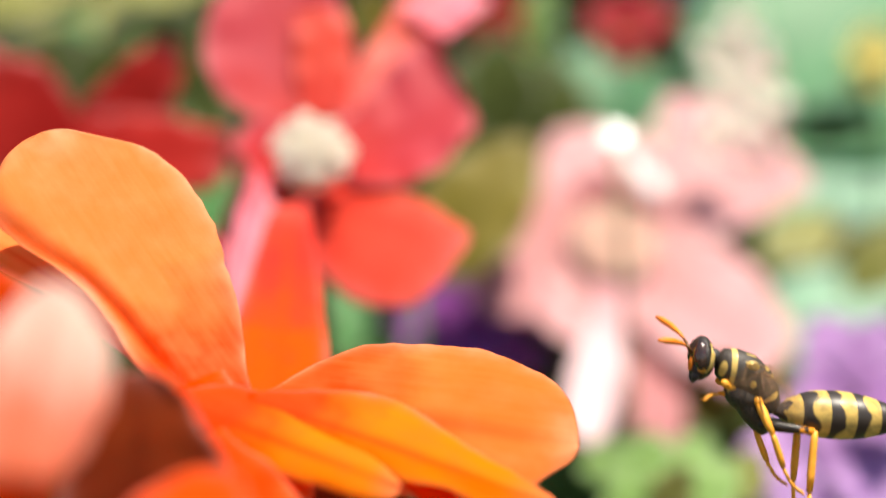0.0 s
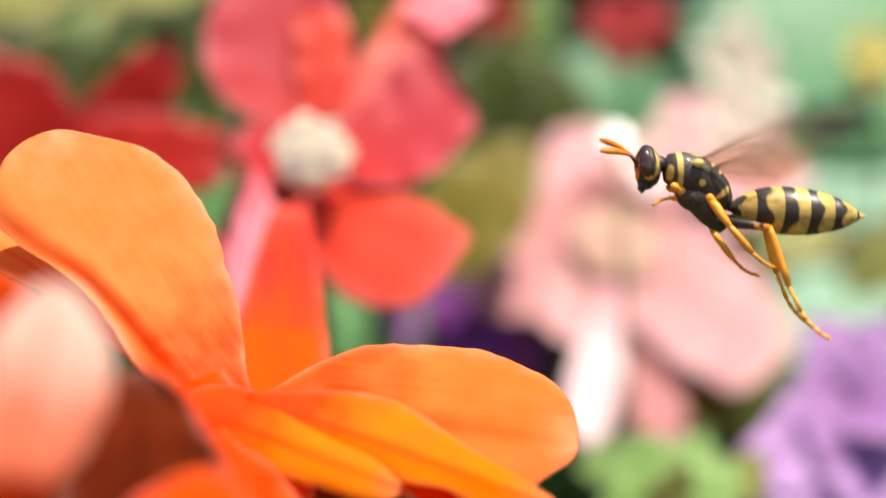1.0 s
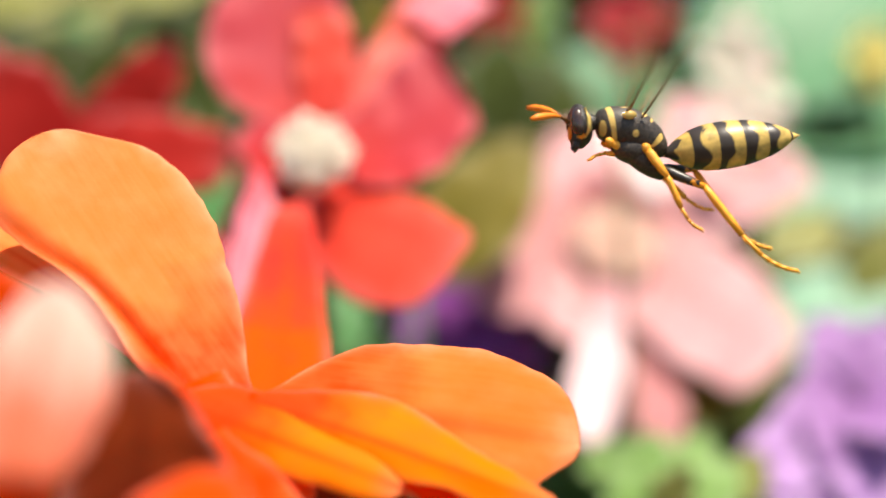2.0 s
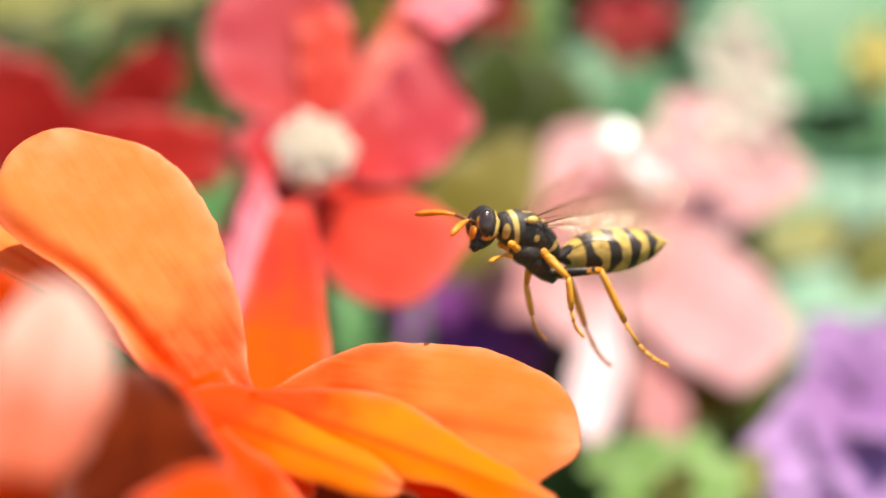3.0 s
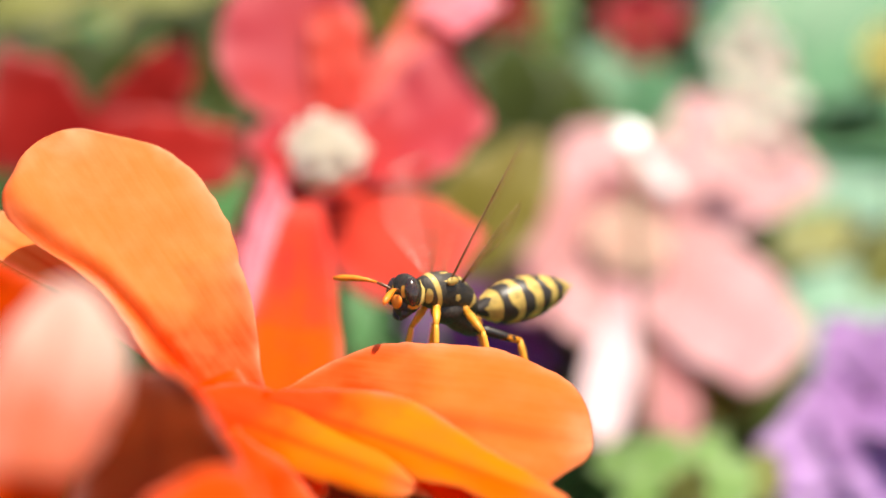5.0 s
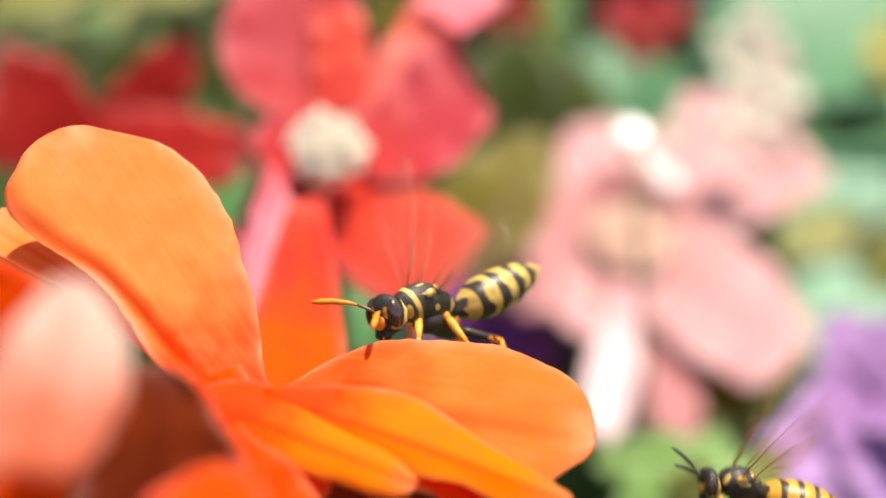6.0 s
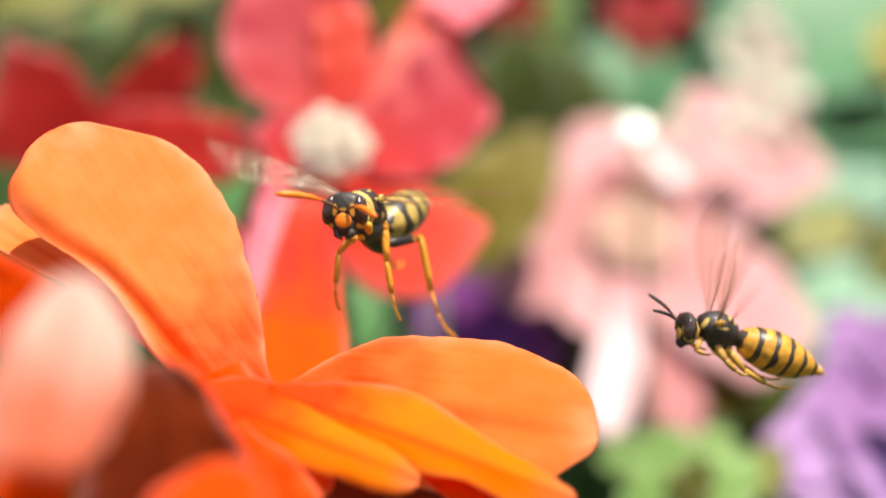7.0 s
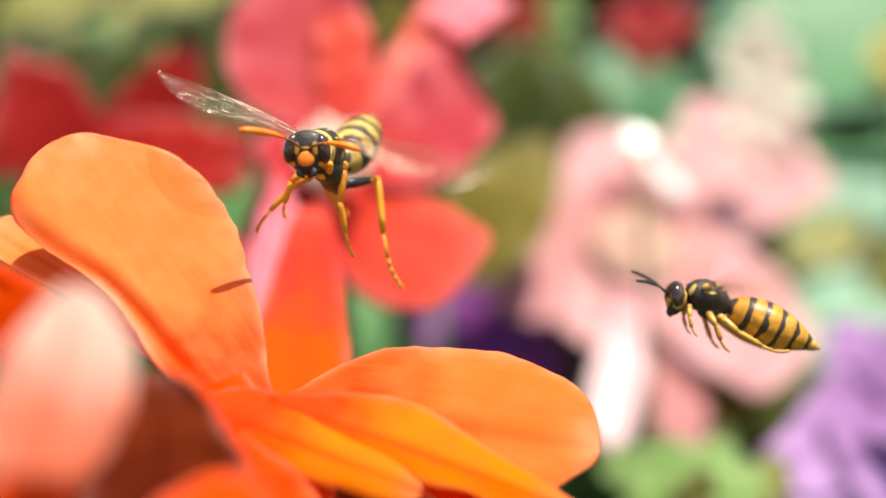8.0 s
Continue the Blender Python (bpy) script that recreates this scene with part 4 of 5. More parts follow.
def leg(wasp, hip, femur, shin, foot, thick, upper, lower):
    """A leg: thigh, and below the knee the shin with the jointed foot."""
    bm = tube(bmesh.new(), [(0, 0, 0.1), (0, 0, -0.25 * femur), (0, 0, -0.6 * femur), (0, 0, -femur)],
              [thick * 0.75, thick * 1.05, thick * 0.9, thick * 0.6], 10)
    ball(bm, (0, 0, 0.1), (thick * 1.05, thick * 1.05, thick * 1.3), segs=10)
    thigh = part("leg", bm, upper, wasp, m=leg_pose(hip, (0, 0, -1)))
    bm = tube(bmesh.new(), [(0, 0, 0.08), (0, 0, -0.15 * shin), (0, 0, -0.7 * shin), (0, 0, -shin)], [thick * 0.52, thick * 0.7, thick * 0.76, thick * 0.56], 10)
    tube(bm, [(0, 0, -shin * 0.96), (0.12, 0.1, -shin * 1.1), (0.16, 0.16, -shin * 1.18)], [0.06, 0.04, 0.01], 5)
    joint, turn = Vector((0, 0, -shin)), 0.12
    for i in range(5):
        d = foot * (0.42 if i == 0 else 0.145)
        way = Vector((-math.sin(turn), 0, -math.cos(turn)))
        tube(bm, [joint - way * 0.02, joint + way * d * 0.6, joint + way * d], [thick * 0.34, thick * 0.36, thick * 0.44], 8, up=(0, 1, 0))
        joint = joint + way * d
        turn += 0.15
    for sy in (1, -1):
        tube(bm, [joint, joint + Vector((-0.06, 0.09 * sy, -0.1)), joint + Vector((0.0, 0.14 * sy, -0.24))], [0.07, 0.05, 0.015], 5, up=(0, 1, 0))
    calf = part("shin", bm, lower, thigh, m=Matrix.Translation((0, 0, -femur * MM)))
    return thigh, calf, hip


def wing(wasp, hinge, length, width, side, name):
    """A glassy wing along +x from its hinge, with its veins."""
    bm = bmesh.new()
    n = 16
    rows = []
    for i in range(n + 1):
        u = i / n
        w0 = width * 0.22 * math.sin(3.1416 * u ** 0.8) * side
        w1 = -width * (0.1 + 0.72 * max(0.0, math.sin(3.1415 * min(1, u ** 1.5))) ** 0.8) * (1 if u < 0.98 else 0.4) * side
        rows.append([bm.verts.new((u * length * MM, (w0 + (w1 - w0) * j / 5) * MM, 0.06 * MM * math.sin(j * 2.6 + u * 5))) for j in range(6)])
    for a, b in zip(rows, rows[1:]):
        for j in range(5):
            bm.faces.new((a[j], b[j], b[j + 1], a[j + 1]))
    w = part(name, bm, WING, wasp, m=Matrix.Translation(Vector(hinge) * MM))
    bm = bmesh.new()
    s = side
    tube(bm, [(0, 0, 0), (length * 0.3, width * 0.17 * s, 0), (length * 0.65, width * 0.18 * s, 0), (length * 0.97, 0.02 * s, 0)], [0.075, 0.065, 0.045, 0.02], 6)
    for a, b, c in (((0, -0.05), (0.35, -0.15), (0.8, -0.1)), ((0, -0.08), (0.3, -0.4), (0.62, -0.62)), ((0.35, -0.15), (0.45, -0.4), (0.55, -0.6)), ((0.55, 0.18), (0.6, -0.12), (0.78, -0.35))):
        tube(bm, [(p[0] * length, p[1] * width * s, 0) for p in (a, b, c)], [0.026, 0.022, 0.012], 5)
    part("venation", bm, VEIN, w)
    return w


def wasp(name, label, antenna, rings, spots, thick=1.0, legs_dark=BLACK, legs_light=LEG_YELLOW, slim=True, feeler_tip=(3.7, 4.1, 0.9), droop=(3.6, 2.5, -0.7), reach=1.0):
    """A wasp that faces +x, its left side to +y, its middle at the thorax (mm)."""
    w = thing(name, (0, 0, 0), label, "wasp", "wasps")
    k = thick
    # thorax
    bm = tube(bmesh.new(), [(2.55, 0, 0.25), (2.3, 0, 0.35), (1.5, 0, 0.45), (0.5, 0, 0.5), (-0.6, 0, 0.3), (-1.6, 0, -0.1), (-2.3, 0, -0.55), (-2.7, 0, -0.8)],
              [r * (0.86 if slim else 1.0) for r in (0.5, 1.15, 1.55, 1.72, 1.62, 1.3, 0.85, 0.35)], 24, (0.88 * k, 1.0))
    ball(bm, (-0.35, 0, -0.95), (1.5, 1.1 * k, 1.0))
    if slim:
        tube(bm, [(0.2, 0, -0.9), (-0.6, 0, -1.15), (-1.5, 0, -1.6), (-2.3, 0, -2.05), (-2.9, 0, -2.4)], [0.7, 1.0, 1.0, 0.75, 0.35], 16, (0.95, 0.85))
    if not slim:
        bmesh.ops.scale(bm, vec=(0.76, 0.94, 0.88), verts=bm.verts)
    part("thorax", bm, THORAX if slim else DARK_THORAX, w)
    for sy in (1, -1):
        part("wing_cap", ball(bmesh.new(), (0.5, 1.36 * sy * k, 1.22), (0.5, 0.24, 0.3), (0, 15, 0), 12), spots, w, "yellow cap over the wing root")
    # head
    bm = ball(bmesh.new(), (0, 0, 0), (0.82, 1.64 * k, 1.52), segs=22)
    ball(bm, (0.33, 0, -0.85), (0.7, 0.9, 0.85))
    ball(bm, (-0.75, 0, 0.0), (0.6, 0.6, 0.6))
    head = part("head", bm, FACE if slim else DARK_FACE, w, m=pose((3.5 if slim else 2.75) * MM, 0, 0.05 * MM, 0, 12, 0))
    head.scale = (0.97, 0.97, 0.97) if slim else (0.94, 0.94, 0.94)
    for sy in (1, -1):
        bm = ball(bmesh.new(), (0.30, 1.14 * sy * k, 0.20), (0.54, 0.52, 1.06), (12 * sy, -8, 0), 18)
        part("eye", bm, EYE, head, "dark brown kidney-shaped eye")
        bm = tube(bmesh.new(), [(-0.3, 1.35 * sy * k, 1.0), (-0.42, 1.6 * sy * k, 0.3), (-0.3, 1.5 * sy * k, -0.5), (0.1, 1.1 * sy * k, -1.0)], [0.09, 0.14, 0.16, 0.12], 8)
        part("eye_rim", bm, spots, head, "yellow rim behind the eye")
        end = droop if sy > 0 and droop else feeler_tip
        root, tip = Vector((0.85, 0.30 * sy, 0.30)), Vector((end[0], end[1] * sy, end[2]))
        run = [root.lerp(tip, q) + Vector((0, 0, 0.42 * math.sin(3.1416 * q ** 0.8))) for q in (0, 0.1, 0.2, 0.28, 0.45, 0.65, 0.85, 1.0)]
        bm = tube(bmesh.new(), run[:4], [0.10, 0.12, 0.12, 0.09], 8)
        feeler = part("antenna", bm, SCAPE if slim else antenna, head)
        bm = tube(bmesh.new(), run[3:], [0.09, 0.17, 0.24, 0.25, 0.13] if slim else [0.12, 0.17, 0.18, 0.16, 0.10], 10)
        part("feeler_club", bm, antenna, feeler)
        bm = tube(bmesh.new(), [(0.6, 0.55 * sy, -1.15), (0.75, 0.5 * sy, -1.5), (0.8, 0.12 * sy, -1.8)], [0.3, 0.26, 0.08], 8)
        part("mandible", bm, BLACK, head)
    bm = ball(bmesh.new(), (0.88, 0, -0.45), (0.15, 0.62, 0.54), (0, -10, 0), 14)
    part("clypeus", bm, antenna if antenna is ORANGE_SHELL else spots, head, "orange-yellow face plate")
    # abdomen: ringed shell that hangs from the waist
    bm = bmesh.new()
    if slim:
        xs = [0.15, -0.3, -0.9, -1.7, -1.75, -2.6, -3.4, -3.45, -4.4, -5.1, -5.15, -6.0, -6.7, -6.75, -7.5, -8.1, -8.5]
        rs = [0.24, 0.42, 0.95, 1.42, 1.46, 1.72, 1.77, 1.79, 1.78, 1.69, 1.71, 1.52, 1.27, 1.29, 0.94, 0.52, 0.12]
    else:
        xs = [0.15, -0.25, -0.7, -1.4, -1.45, -2.4, -2.8, -2.85, -3.7, -4.2, -4.25, -5.0, -5.5, -5.55, -6.3, -7.0, -7.5]
        rs = [0.3, 0.65, 1.1, 1.42, 1.46, 1.68, 1.72, 1.75, 1.72, 1.62, 1.65, 1.42, 1.2, 1.22, 0.85, 0.42, 0.08]
    grow, wide = (1.10, 0.98) if slim else (1.2, 1.16)
    xs, rs = [x * grow for x in xs], [r * wide for r in rs]
    tube(bm, [(x, 0, 0.02 * x) for x in xs], rs, 26, (1.0, 0.96))
    abdomen = part("abdomen", bm, rings, w, "black and yellow ringed abdomen", m=pose((-2.6 if slim else -1.7) * MM, 0, (-0.75 if slim else -0.2) * MM, 0, -8, 0))
    bm = tube(bmesh.new(), [(xs[-1] + 0.75, 0, -0.17), (xs[-1] + 0.4, 0, -0.18), (xs[-1] - 0.15, 0, -0.19), (xs[-1] - 0.35, 0, -0.19)], [0.52 * wide, 0.42 * wide, 0.12, 0.02], 12)
    part("sting", bm, spots, abdomen, "yellow tip of the abdomen")
    # legs and wings
    legs = []
    for sy in (1, -1):
        legs.append(leg(w, (1.3 if slim else 1.7, 0.75 * sy * k, -0.8), 1.6 * reach, 1.5 * reach, 1.2 * reach, 0.29 if slim else 0.25, legs_light if slim else legs_dark, legs_light))
        legs.append(leg(w, ((-1.2, 0.95 * sy * k, -0.8) if slim else (-0.1, 0.9 * sy * k, -1.2)), 2.3 * reach, 2.1 * reach, 2.0 * reach, 0.32 if slim else 0.34, legs_light, legs_light))
        legs.append(leg(w, ((-2.4, 0.6 * sy * k, -1.9) if slim else (-1.2, 0.7 * sy * k, -1.4)), (3.1 if slim else 3.4) * reach, 3.8 * reach, 4.2 * reach, 0.38 if slim else 0.36, THIGH if slim else legs_dark, legs_light))
    wings = [wing(w, (0.6, 1.25 * k, 1.35), 11.5, 3.4, 1, "forewing"), wing(w, (0.6, -1.25 * k, 1.35), 11.5, 3.4, -1, "forewing"),
             wing(w, (-0.4, 1.2 * k, 1.2), 7.2, 2.2, 1, "hindwing"), wing(w, (-0.4, -1.2 * k, 1.2), 7.2, 2.2, -1, "hindwing")]
    return w, head, abdomen, legs, wings


PAPER = wasp("paper_wasp", "slender black and yellow wasp with orange antennae and legs", ORANGE_SHELL, RINGS, YELLOW_SHELL, reach=1.08)
JACKET = wasp("stocky_wasp", "stocky black and yellow wasp with dark antennae, hovering", BLACK, RINGS_NARROW, DULL_YELLOW, 1.05, slim=False, legs_dark=DULL_YELLOW, legs_light=DULL_YELLOW, feeler_tip=(3.9, 1.3, 2.7), droop=(4.2, 1.6, 1.9), reach=0.6)
PAPER[0].scale = (1.075, 1.075, 1.075)
JACKET[0].scale = (0.885, 0.885, 0.885)


def flight(p, heading, pitch, roll=0):
    """A wasp's pose: place of its thorax, heading in degrees (180 faces -x), nose up, leaning to its right."""
    m = pose(0, 0, 0, 0, 0, heading) @ pose(0, 0, 0, roll, -pitch, 0)
    m.translation = at(p)
    return m


def hang(w, rows):
    """Key a wasp's legs: (t, nose-up pitch, six pairs of thigh and shin directions: fore, middle, hind of the left, then of the right), in the frame of its heading: x ahead, y outwards, z up; a third entry moves the hip (mm)."""
    for i, (thigh, calf, hip) in enumerate(w[3]):
        sy = 1 if i < 3 else -1
        a, b = [], []
        for t, pitch, dirs in rows:
            level = pose(0, 0, 0, 0, pitch, 0).to_3x3()
            up, low, *slide = dirs[i % len(dirs)]
            up, low = level @ Vector((up[0], up[1] * sy, up[2])), level @ Vector((low[0], low[1] * sy, low[2]))
            m = leg_pose(hip, up)
            if slide:
                m.translation += level @ Vector((slide[0][0], slide[0][1] * sy, slide[0][2])) * MM
            a.append((t, m))
            k = leg_pose((0, 0, 0), m.to_3x3().inverted() @ low)
            k.translation = calf.matrix_basis.translation
            b.append((t, k))
        walk(thigh, a)
        walk(calf, b)


def wing_pose(ob, sy, sweep, lift, twist):
    m = pose(0, 0, 0, 0, 0, sy * (90 + sweep)) @ pose(0, 0, 0, 0, -lift, 0) @ pose(0, 0, 0, sy * twist, 0, 0)
    m.translation = ob.matrix_basis.translation
    return m


def beat(w, strokes, period=5.0):
    """Key the wings through every step: a steady beat, which passes through the strokes given as (t, left sweep, left lift, right sweep, right lift, speed, left twist, right twist), in degrees."""
    fixed = {frame(t): v for t, *v in strokes}
    for i, ob in enumerate(w[4]):
        left = i % 2 == 0
        sy = 1 if left else -1
        rows = []
        for f in range(1, 242):
            phase = 6.28318 * f / period
            sweep, lift, twist = 28 - 38 * math.cos(phase), 22 + 42 * math.sin(phase), 40
            for d in (-1, 0, 1):
                if f + d in fixed:
                    v = fixed[f + d]
                    sweep, lift, twist = v[0 if left else 2], v[1 if left else 3] - d * v[4], v[5 if left else 6]
            if i > 1:
                sweep, lift = sweep + 14, lift - 6
            rows.append(((f - 1) / 30, wing_pose(ob, sy, sweep, lift, twist)))
        walk(ob, rows)


def tail(w, rows):
    """Key the abdomen: (t, degrees that its tip stands above the body's line)."""
    base = w[2].matrix_basis.translation.copy()
    out = []
    for t, up in rows:
        m = pose(0, 0, 0, 0, up, 0)
        m.translation = base
        out.append((t, m))
    walk(w[2], out)


def nod(w, rows):
    """Key the head: (t, degrees that it is turned to its left, degrees that it is bowed)."""
    base = w[1].matrix_basis.translation.copy()
    walk(w[1], [(t, Matrix.Translation(base) @ pose(0, 0, 0, 0, bow, turn)) for t, turn, bow in rows])


def feel(w, rows):
    """Key the antennae: (t, degrees that they are raised, degrees that the left one is turned outwards)."""
    for ob in w[1].children:
        if ob.name.startswith("antenna"):
            side = 1 if ob.data.vertices[0].co.y > 0 else -1
            root = Matrix.Translation(Vector((0.85, 0.30 * side, 0.30)) * MM)
            walk(ob, [(t, root @ pose(0, 0, 0, 0, -up, out if side > 0 else 0) @ root.inverted()) for t, up, out in rows])


TUCKED = ((-0.6, -0.25, -0.3), (0.9, -0.1, 0.0))


def motions():
    walk(PAPER[0], [
        (0.0, flight((22.63, 9.0, -10.02), 180, 30)), (0.2, flight((22.03, 9.0, -7.55), 180, 30)), (0.5, flight((20.95, 9.0, -2.63), 180, 29)), (0.8, flight((19.81, 9.0, 2.61), 180, 24)),
        (1.0, flight((18.89, 9.0, 4.89), 180, 20)), (1.2, flight((18.05, 9.0, 6.83), 180, 16)), (1.5, flight((16.43, 9.0, 8.95), 180, 11)), (1.7, flight((15.37, 9.0, 9.18), 180, 11)),
        (2.8, flight((8.24, 11.0, 2.35), 200, 12)), (3.0, flight((6.27, 11.5, 0.65), 203, 14)), (3.25, flight((4.66, 12.2, -1.03), 204, 16)), (3.5, flight((3.20, 12.7, -2.46), 206, 18)), (3.75, flight((2.06, 12.7, -2.95), 209, 20)),
        (4.0, flight((0.86, 12.7, -3.43), 212, 19)), (4.25, flight((0.14, 12.7, -3.38), 213, 16)), (4.5, flight((-0.49, 12.7, -3.34), 214, 12)), (4.7, flight((-0.74, 12.7, -3.46), 215, 10)),
        (5.8, flight((-1.41, 12.7, -5.08), 219, -6)), (6.0, flight((-2.67, 12.7, -4.94), 221, -6)), (6.25, flight((-4.10, 12.7, -3.95), 228, -4)), (6.5, flight((-5.21, 12.7, -2.75), 236, -2)),
        (6.8, flight((-6.58, 12.5, 0.12), 247, 3)), (7.0, flight((-7.42, 12.0, 1.90), 251, 2)), (7.25, flight((-8.66, 11.5, 4.70), 253, 1)), (7.5, flight((-10.06, 11.0, 6.39), 254, 0)), (7.75, flight((-10.37, 11.0, 6.99), 255, 0)), (8.0, flight((-10.60, 11.0, 7.32), 256, 0))])
    tail(PAPER, [(0.0, 27), (0.5, 20), (1.0, 17), (1.5, 19), (1.7, 19), (2.8, 24), (3.0, 22), (3.5, 24), (4.0, 23), (4.5, 21), (4.7, 19), (5.8, 15), (6.0, 15), (6.5, 9), (7.0, 18), (7.5, 26), (8.0, 30)])
    nod(PAPER, [(0.0, 0, 32), (1.0, 0, 30), (1.5, 0, 26), (1.7, 0, 25), (2.8, 0, 18), (3.0, 0, 17), (4.0, 1, 18), (4.5, 2, 17), (4.7, 2, 15), (5.8, 6, 9), (6.0, 6, 8), (7.0, 10, 10), (8.0, 12, 10)])
    feel(PAPER, [(0.0, 44, 0), (0.5, 46, 0), (1.0, 44, 0), (1.5, 44, 0), (1.7, 42, 0), (2.8, 6, 0), (3.0, 4, 0), (3.5, 0, 0), (4.5, 8, 0), (5.8, 18, 0), (6.0, 18, 0), (6.5, 14, 0), (7.0, 17, 10), (7.5, 19, 38), (8.0, 19, 40)])
    feel(JACKET, [(0.0, 12, 0), (6.5, 12, 0), (7.0, 8, 0), (7.5, 0, 0), (8.0, 0, 0)])
    nod(JACKET, [(0.0, 0, 10), (8.0, 4, 10)])
    air = [(0.0, 30, [TUCKED, ((-0.3, 0.5, -0.9), (-0.3, 0, -0.95)), ((-0.95, 0.3, -0.1), (0.12, 0.1, -1)),
                      TUCKED, ((-0.2, 0.3, -0.95), (-0.35, 0, -0.95)), ((-0.9, 0.4, -0.1), (0.05, 0.1, -1))]),
           (0.5, 29, [TUCKED, ((-0.4, 0.5, -0.8), (-0.3, 0, -0.95)), ((-0.85, 0.3, -0.2), (-0.04, 0.1, -1)), TUCKED, ((-0.2, 0.3, -0.95), (-0.6, 0, -0.8)), ((-0.9, 0.4, -0.2), (-0.1, 0.1, -1))]),
           (1.0, 20, [TUCKED, ((-0.45, 0.5, -0.8), (-0.65, 0, -0.75)), ((-0.9, 0.4, -0.15), (-0.28, 0.1, -0.94)), TUCKED, ((-0.3, 0.3, -0.9), (-0.6, 0, -0.8)), ((-1.0, 0.1, 0.1), (-0.25, 0.05, -0.95))]),
           (1.5, 11, [TUCKED, ((-0.5, 0.3, -0.8), (-0.6, 0, -0.8)), ((-0.82, 0.25, -0.57), (-0.63, 0.1, -0.77)), TUCKED, ((-0.8, 0.3, -0.5), (-0.8, 0, -0.5)), ((-0.95, 0.3, 0.15), (-0.69, 0.1, -0.72))]),
           (3.0, 14, [TUCKED, ((-0.5, 0.6, -0.75), (-0.15, -0.1, -0.95)), ((-0.85, 0.45, 0.05), (-0.42, 0.1, -0.9)), TUCKED, ((0.0, 0.4, -0.9), (-0.2, 0, -0.95)), ((-0.8, 0.5, -0.1), (-0.4, 0.1, -0.9))]),
           (3.5, 18, [((0.3, 0.5, -0.6), (0.0, 0.15, -1)), ((-0.05, 0.8, -0.5), (-0.2, 0.3, -0.95)), ((-0.92, 0.4, -0.2), (-0.28, 0.12, -0.95), (-0.2, 0.0, -0.15)), ((-0.1, 0.3, -0.7), (-0.1, 0.1, -1)), ((0.0, 0.7, -0.5), (-0.1, 0.3, -0.95)), ((-0.7, 0.6, 0.1), (-0.4, 0.15, -0.9))]),
           (4.0, 19, [((0.3, 0.5, -0.6), (0.0, 0.15, -1)), ((0.0, 0.8, -0.5), (-0.1, 0.2, -1)), ((-0.92, 0.4, -0.24), (-0.26, 0.05, -0.95), (-0.2, 0.0, -0.2)), ((0.0, 0.3, -0.7), (0.0, 0.1, -1)), ((0.0, 0.7, -0.5), (-0.1, 0.3, -0.95)), ((-0.7, 0.6, 0.1), (-0.4, 0.15, -0.9))]),
           (4.6, 11, [((0.3, 0.5, -0.6), (0.0, 0.15, -1)), ((0.0, 0.8, -0.5), (-0.1, 0.2, -1)), ((-0.92, 0.4, -0.24), (-0.26, 0.05, -0.95), (-0.2, 0.0, -0.2)), ((0.0, 0.3, -0.7), (0.0, 0.1, -1)), ((0.0, 0.7, -0.5), (-0.1, 0.3, -0.95)), ((-0.7, 0.6, 0.1), (-0.4, 0.15, -0.9))]),
           (5.8, -6, [((0.4, 0.5, -0.5), (0.2, 0.1, -1)), ((-0.1, 0.55, -0.6), (-0.3, 0.1, -1)), ((-0.75, 0.45, -0.25), (-0.3, 0.0, -0.95)), ((0.5, 0.5, -0.2), (0.1, 0.15, -1)), ((0.0, 0.8, -0.1), (-0.1, 0.3, -0.95)), ((-0.7, 0.6, 0.3), (-0.4, 0.15, -0.9))]),
           (6.5, -2, [((0.3, 0.4, -0.6), (-0.1, 0.15, -1)), ((-0.2, 0.6, -0.5), (-0.1, 0.05, -1)), ((-0.8, 0.45, -0.08), (-0.2, 0.15, -0.95), (-0.1, 0.0, -0.1)), ((0.0, 0.25, -0.7), (-0.1, 0.1, -1)), ((-0.2, 0.4, -0.7), (-0.1, 0.2, -0.95)), ((-0.7, 0.6, 0.1), (-0.4, 0.15, -0.9))]),
           (7.0, 2, [TUCKED, ((0.1, 0.1, -0.95), (-0.1, 0.12, -0.95)), ((-0.75, 0.4, 0.12), (-0.2, 0.12, -0.95)), TUCKED, ((0.1, 0.65, -0.7), (-0.1, 0.15, -1)), ((-0.9, 0.3, 0.1), (-0.9, 0.1, -0.4))]),
           (8.0, 0, [TUCKED, ((0.0, -0.12, -0.95), (-0.3, 0.06, -0.9)), ((-0.75, 0.4, 0.15), (0.0, 0.1, -0.98)), ((0.3, 0.6, -0.6), (-0.3, 0.4, -0.85)), ((0.1, 0.9, -0.6), (0.0, 0.75, -0.75)), ((-0.8, 0.4, 0.1), (-0.9, 0.1, -0.4))])]
    hang(PAPER, air)
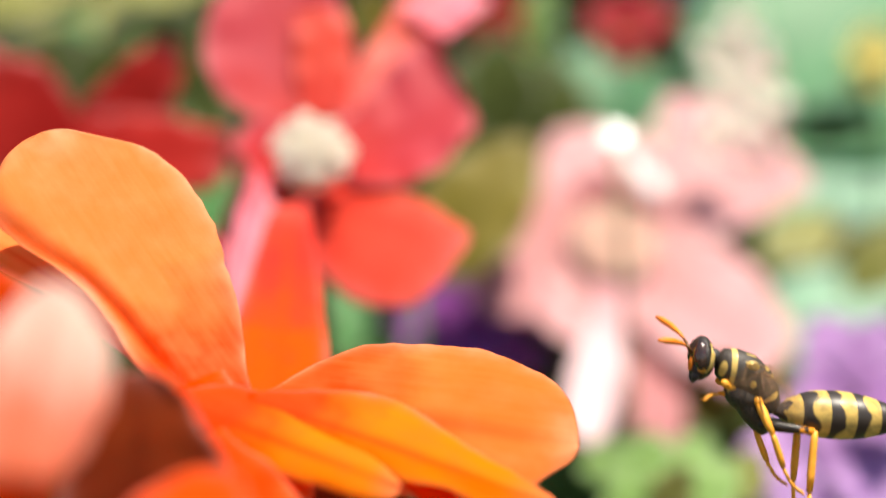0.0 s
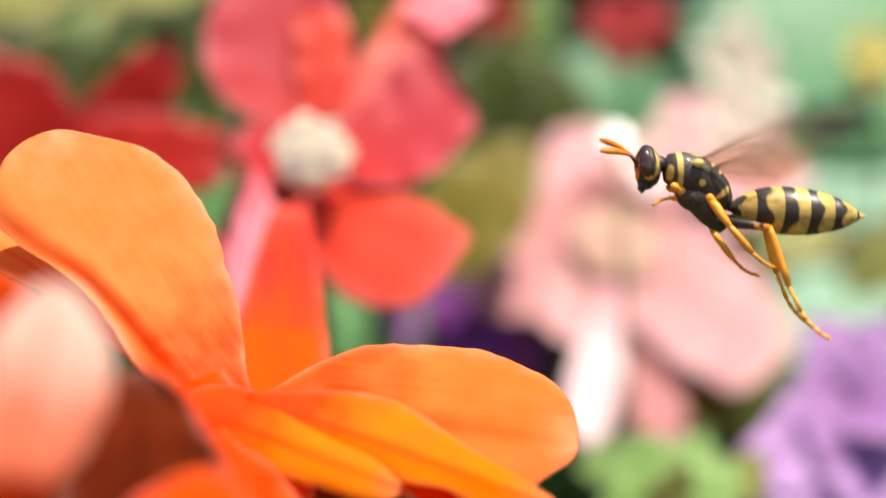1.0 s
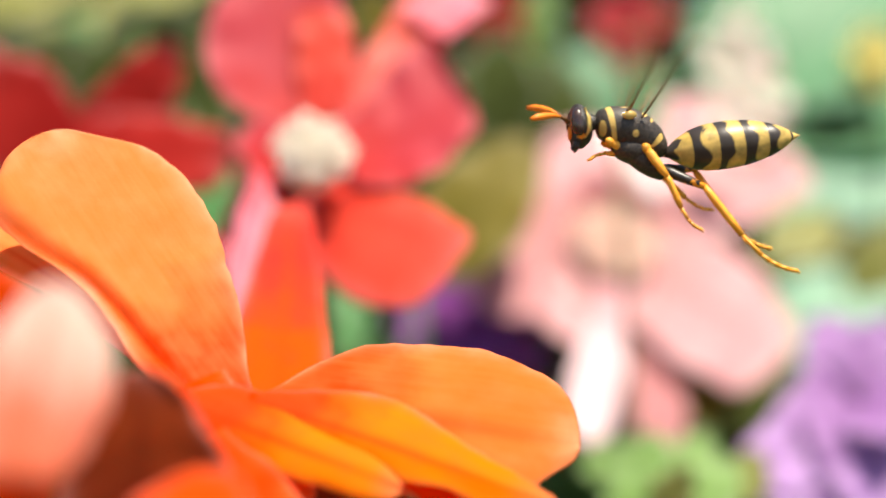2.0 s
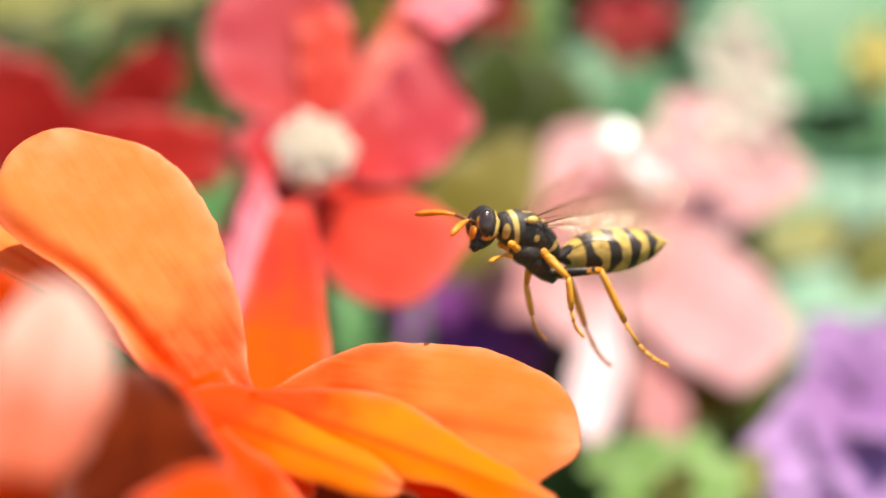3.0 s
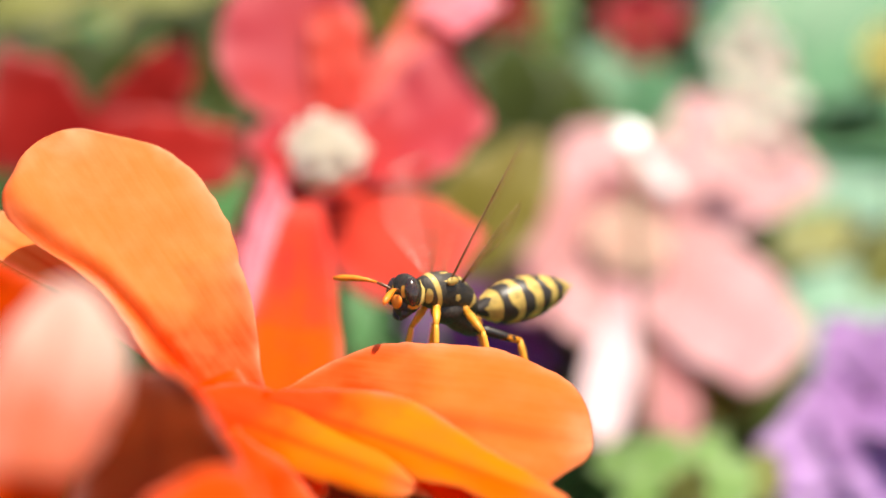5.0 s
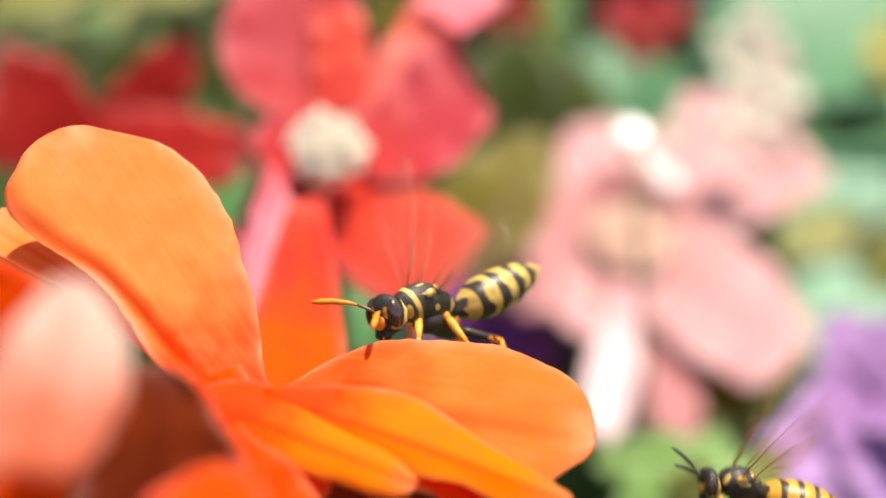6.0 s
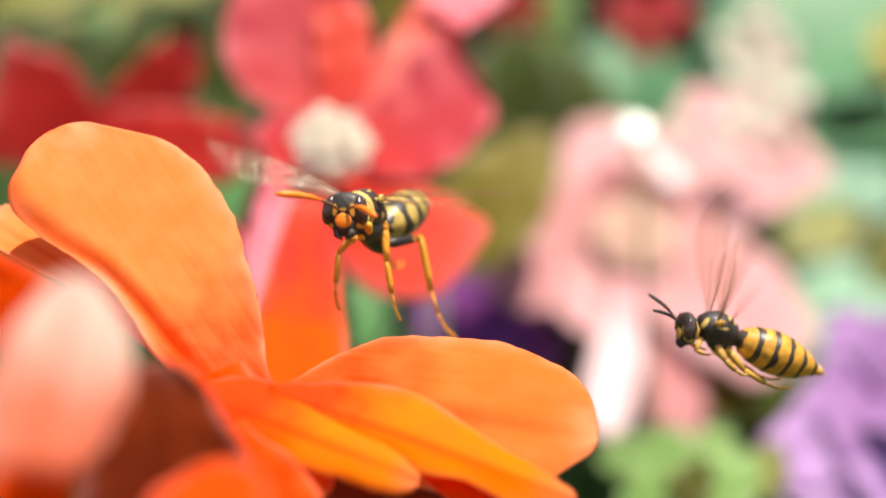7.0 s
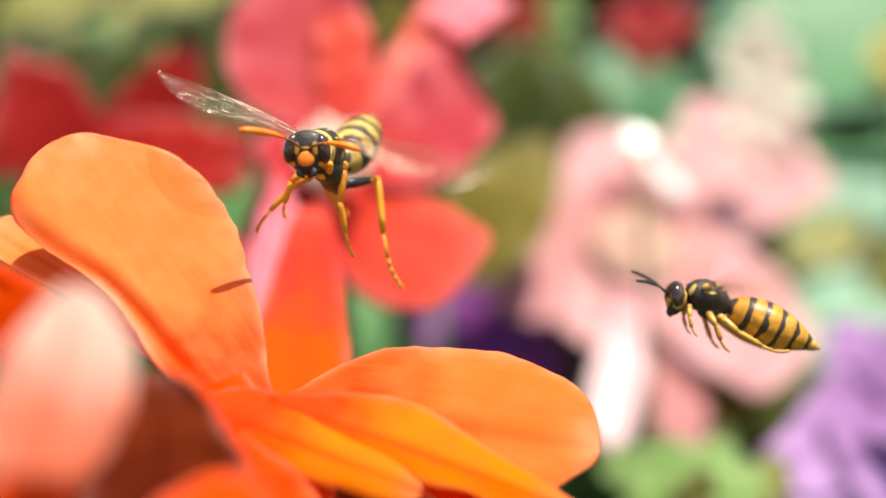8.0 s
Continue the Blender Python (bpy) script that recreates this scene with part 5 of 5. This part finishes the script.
    beat(PAPER, [(0.0, 0, -4, 0, 0, 8, 40, 40), (0.5, -62, -22, -40, 10, 8, 60, 60), (1.0, 62, 36, 66, 30, 14, 75, 75), (1.5, -60, -45, 30, 66, 22, 75, 12), (3.0, 62, 26, 56, 36, 16, 70, 70), (3.5, 66, 22, 58, 36, 20, 70, 70),
                 (4.0, -40, -30, -50, 34, 14, 20, 60), (4.5, 50, 50, 40, 60, 26, 40, 12), (6.0, 60, 44, 46, 60, 24, 50, 20), (6.5, 74, 28, 66, 34, 28, 72, 60), (7.0, 6, 2, -12, 22, 8, 8, 36), (7.5, 4, 2, -10, 24, 12, 14, 10), (8.0, 0, -14, -14, 24, 12, 38, 28)])
    walk(JACKET[0], [
        (0.0, flight((25.90, 14.0, -32.90), 180, 4)), (5.4, flight((25.50, 14.0, -31.60), 180, 4)), (5.8, flight((23.60, 14.0, -23.20), 182, 6, -8)), (6.0, flight((22.10, 14.0, -19.14), 184, 8, -10)), (6.2, flight((21.20, 14.0, -15.50), 187, 9, -12)),
        (6.5, flight((20.54, 14.0, -11.97), 190, 9, -14)), (6.75, flight((20.35, 14.0, -9.31), 189, 8, -14)), (7.0, flight((20.07, 14.0, -7.20), 188, 8, -12)), (7.25, flight((20.00, 14.0, -5.78), 184, 7, -6)),
        (7.5, flight((19.89, 14.0, -4.81), 182, 7, -2)), (8.0, flight((19.11, 14.0, -3.86), 182, 6, 0))])
    tail(JACKET, [(0.0, -6), (6.0, -6), (6.5, -6), (7.0, -13), (7.5, -19), (8.0, -18)])
    folded = [((0.5, 0.5, -0.7), (-0.8, -0.2, -0.4)), ((-0.2, 0.6, -0.5), (-0.75, 0, -0.65)), ((-0.55, 0.3, -0.7), (-0.85, 0, -0.5))]
    loose = [((0.3, 0.5, -0.8), (-0.3, 0.0, -0.9)), ((-0.3, 0.6, -0.6), (-0.65, 0.0, -0.75)), ((-0.8, 0.5, -0.3), (-0.93, 0, -0.34))]
    hanging = [((0.1, 0.5, -0.8), (-0.2, 0.0, -0.9)), ((-0.2, 0.6, -0.6), (-0.3, 0.0, -0.9)), ((-0.6, 0.5, -0.55), (-0.85, 0, -0.5))]
    hang(JACKET, [(0.0, 4, folded), (6.5, 9, folded), (7.0, 8, folded), (7.5, 7, loose), (8.0, 6, hanging)])
    beat(JACKET, [(6.5, 0, 5, 0, 80, 40, 40, 40), (7.0, 10, 70, 10, 72, 35, 40, 40), (7.5, 0, -10, 0, 0, 40, 40, 40), (8.0, 30, 10, 20, 10, 40, 40, 40)], 4.6)


motions()
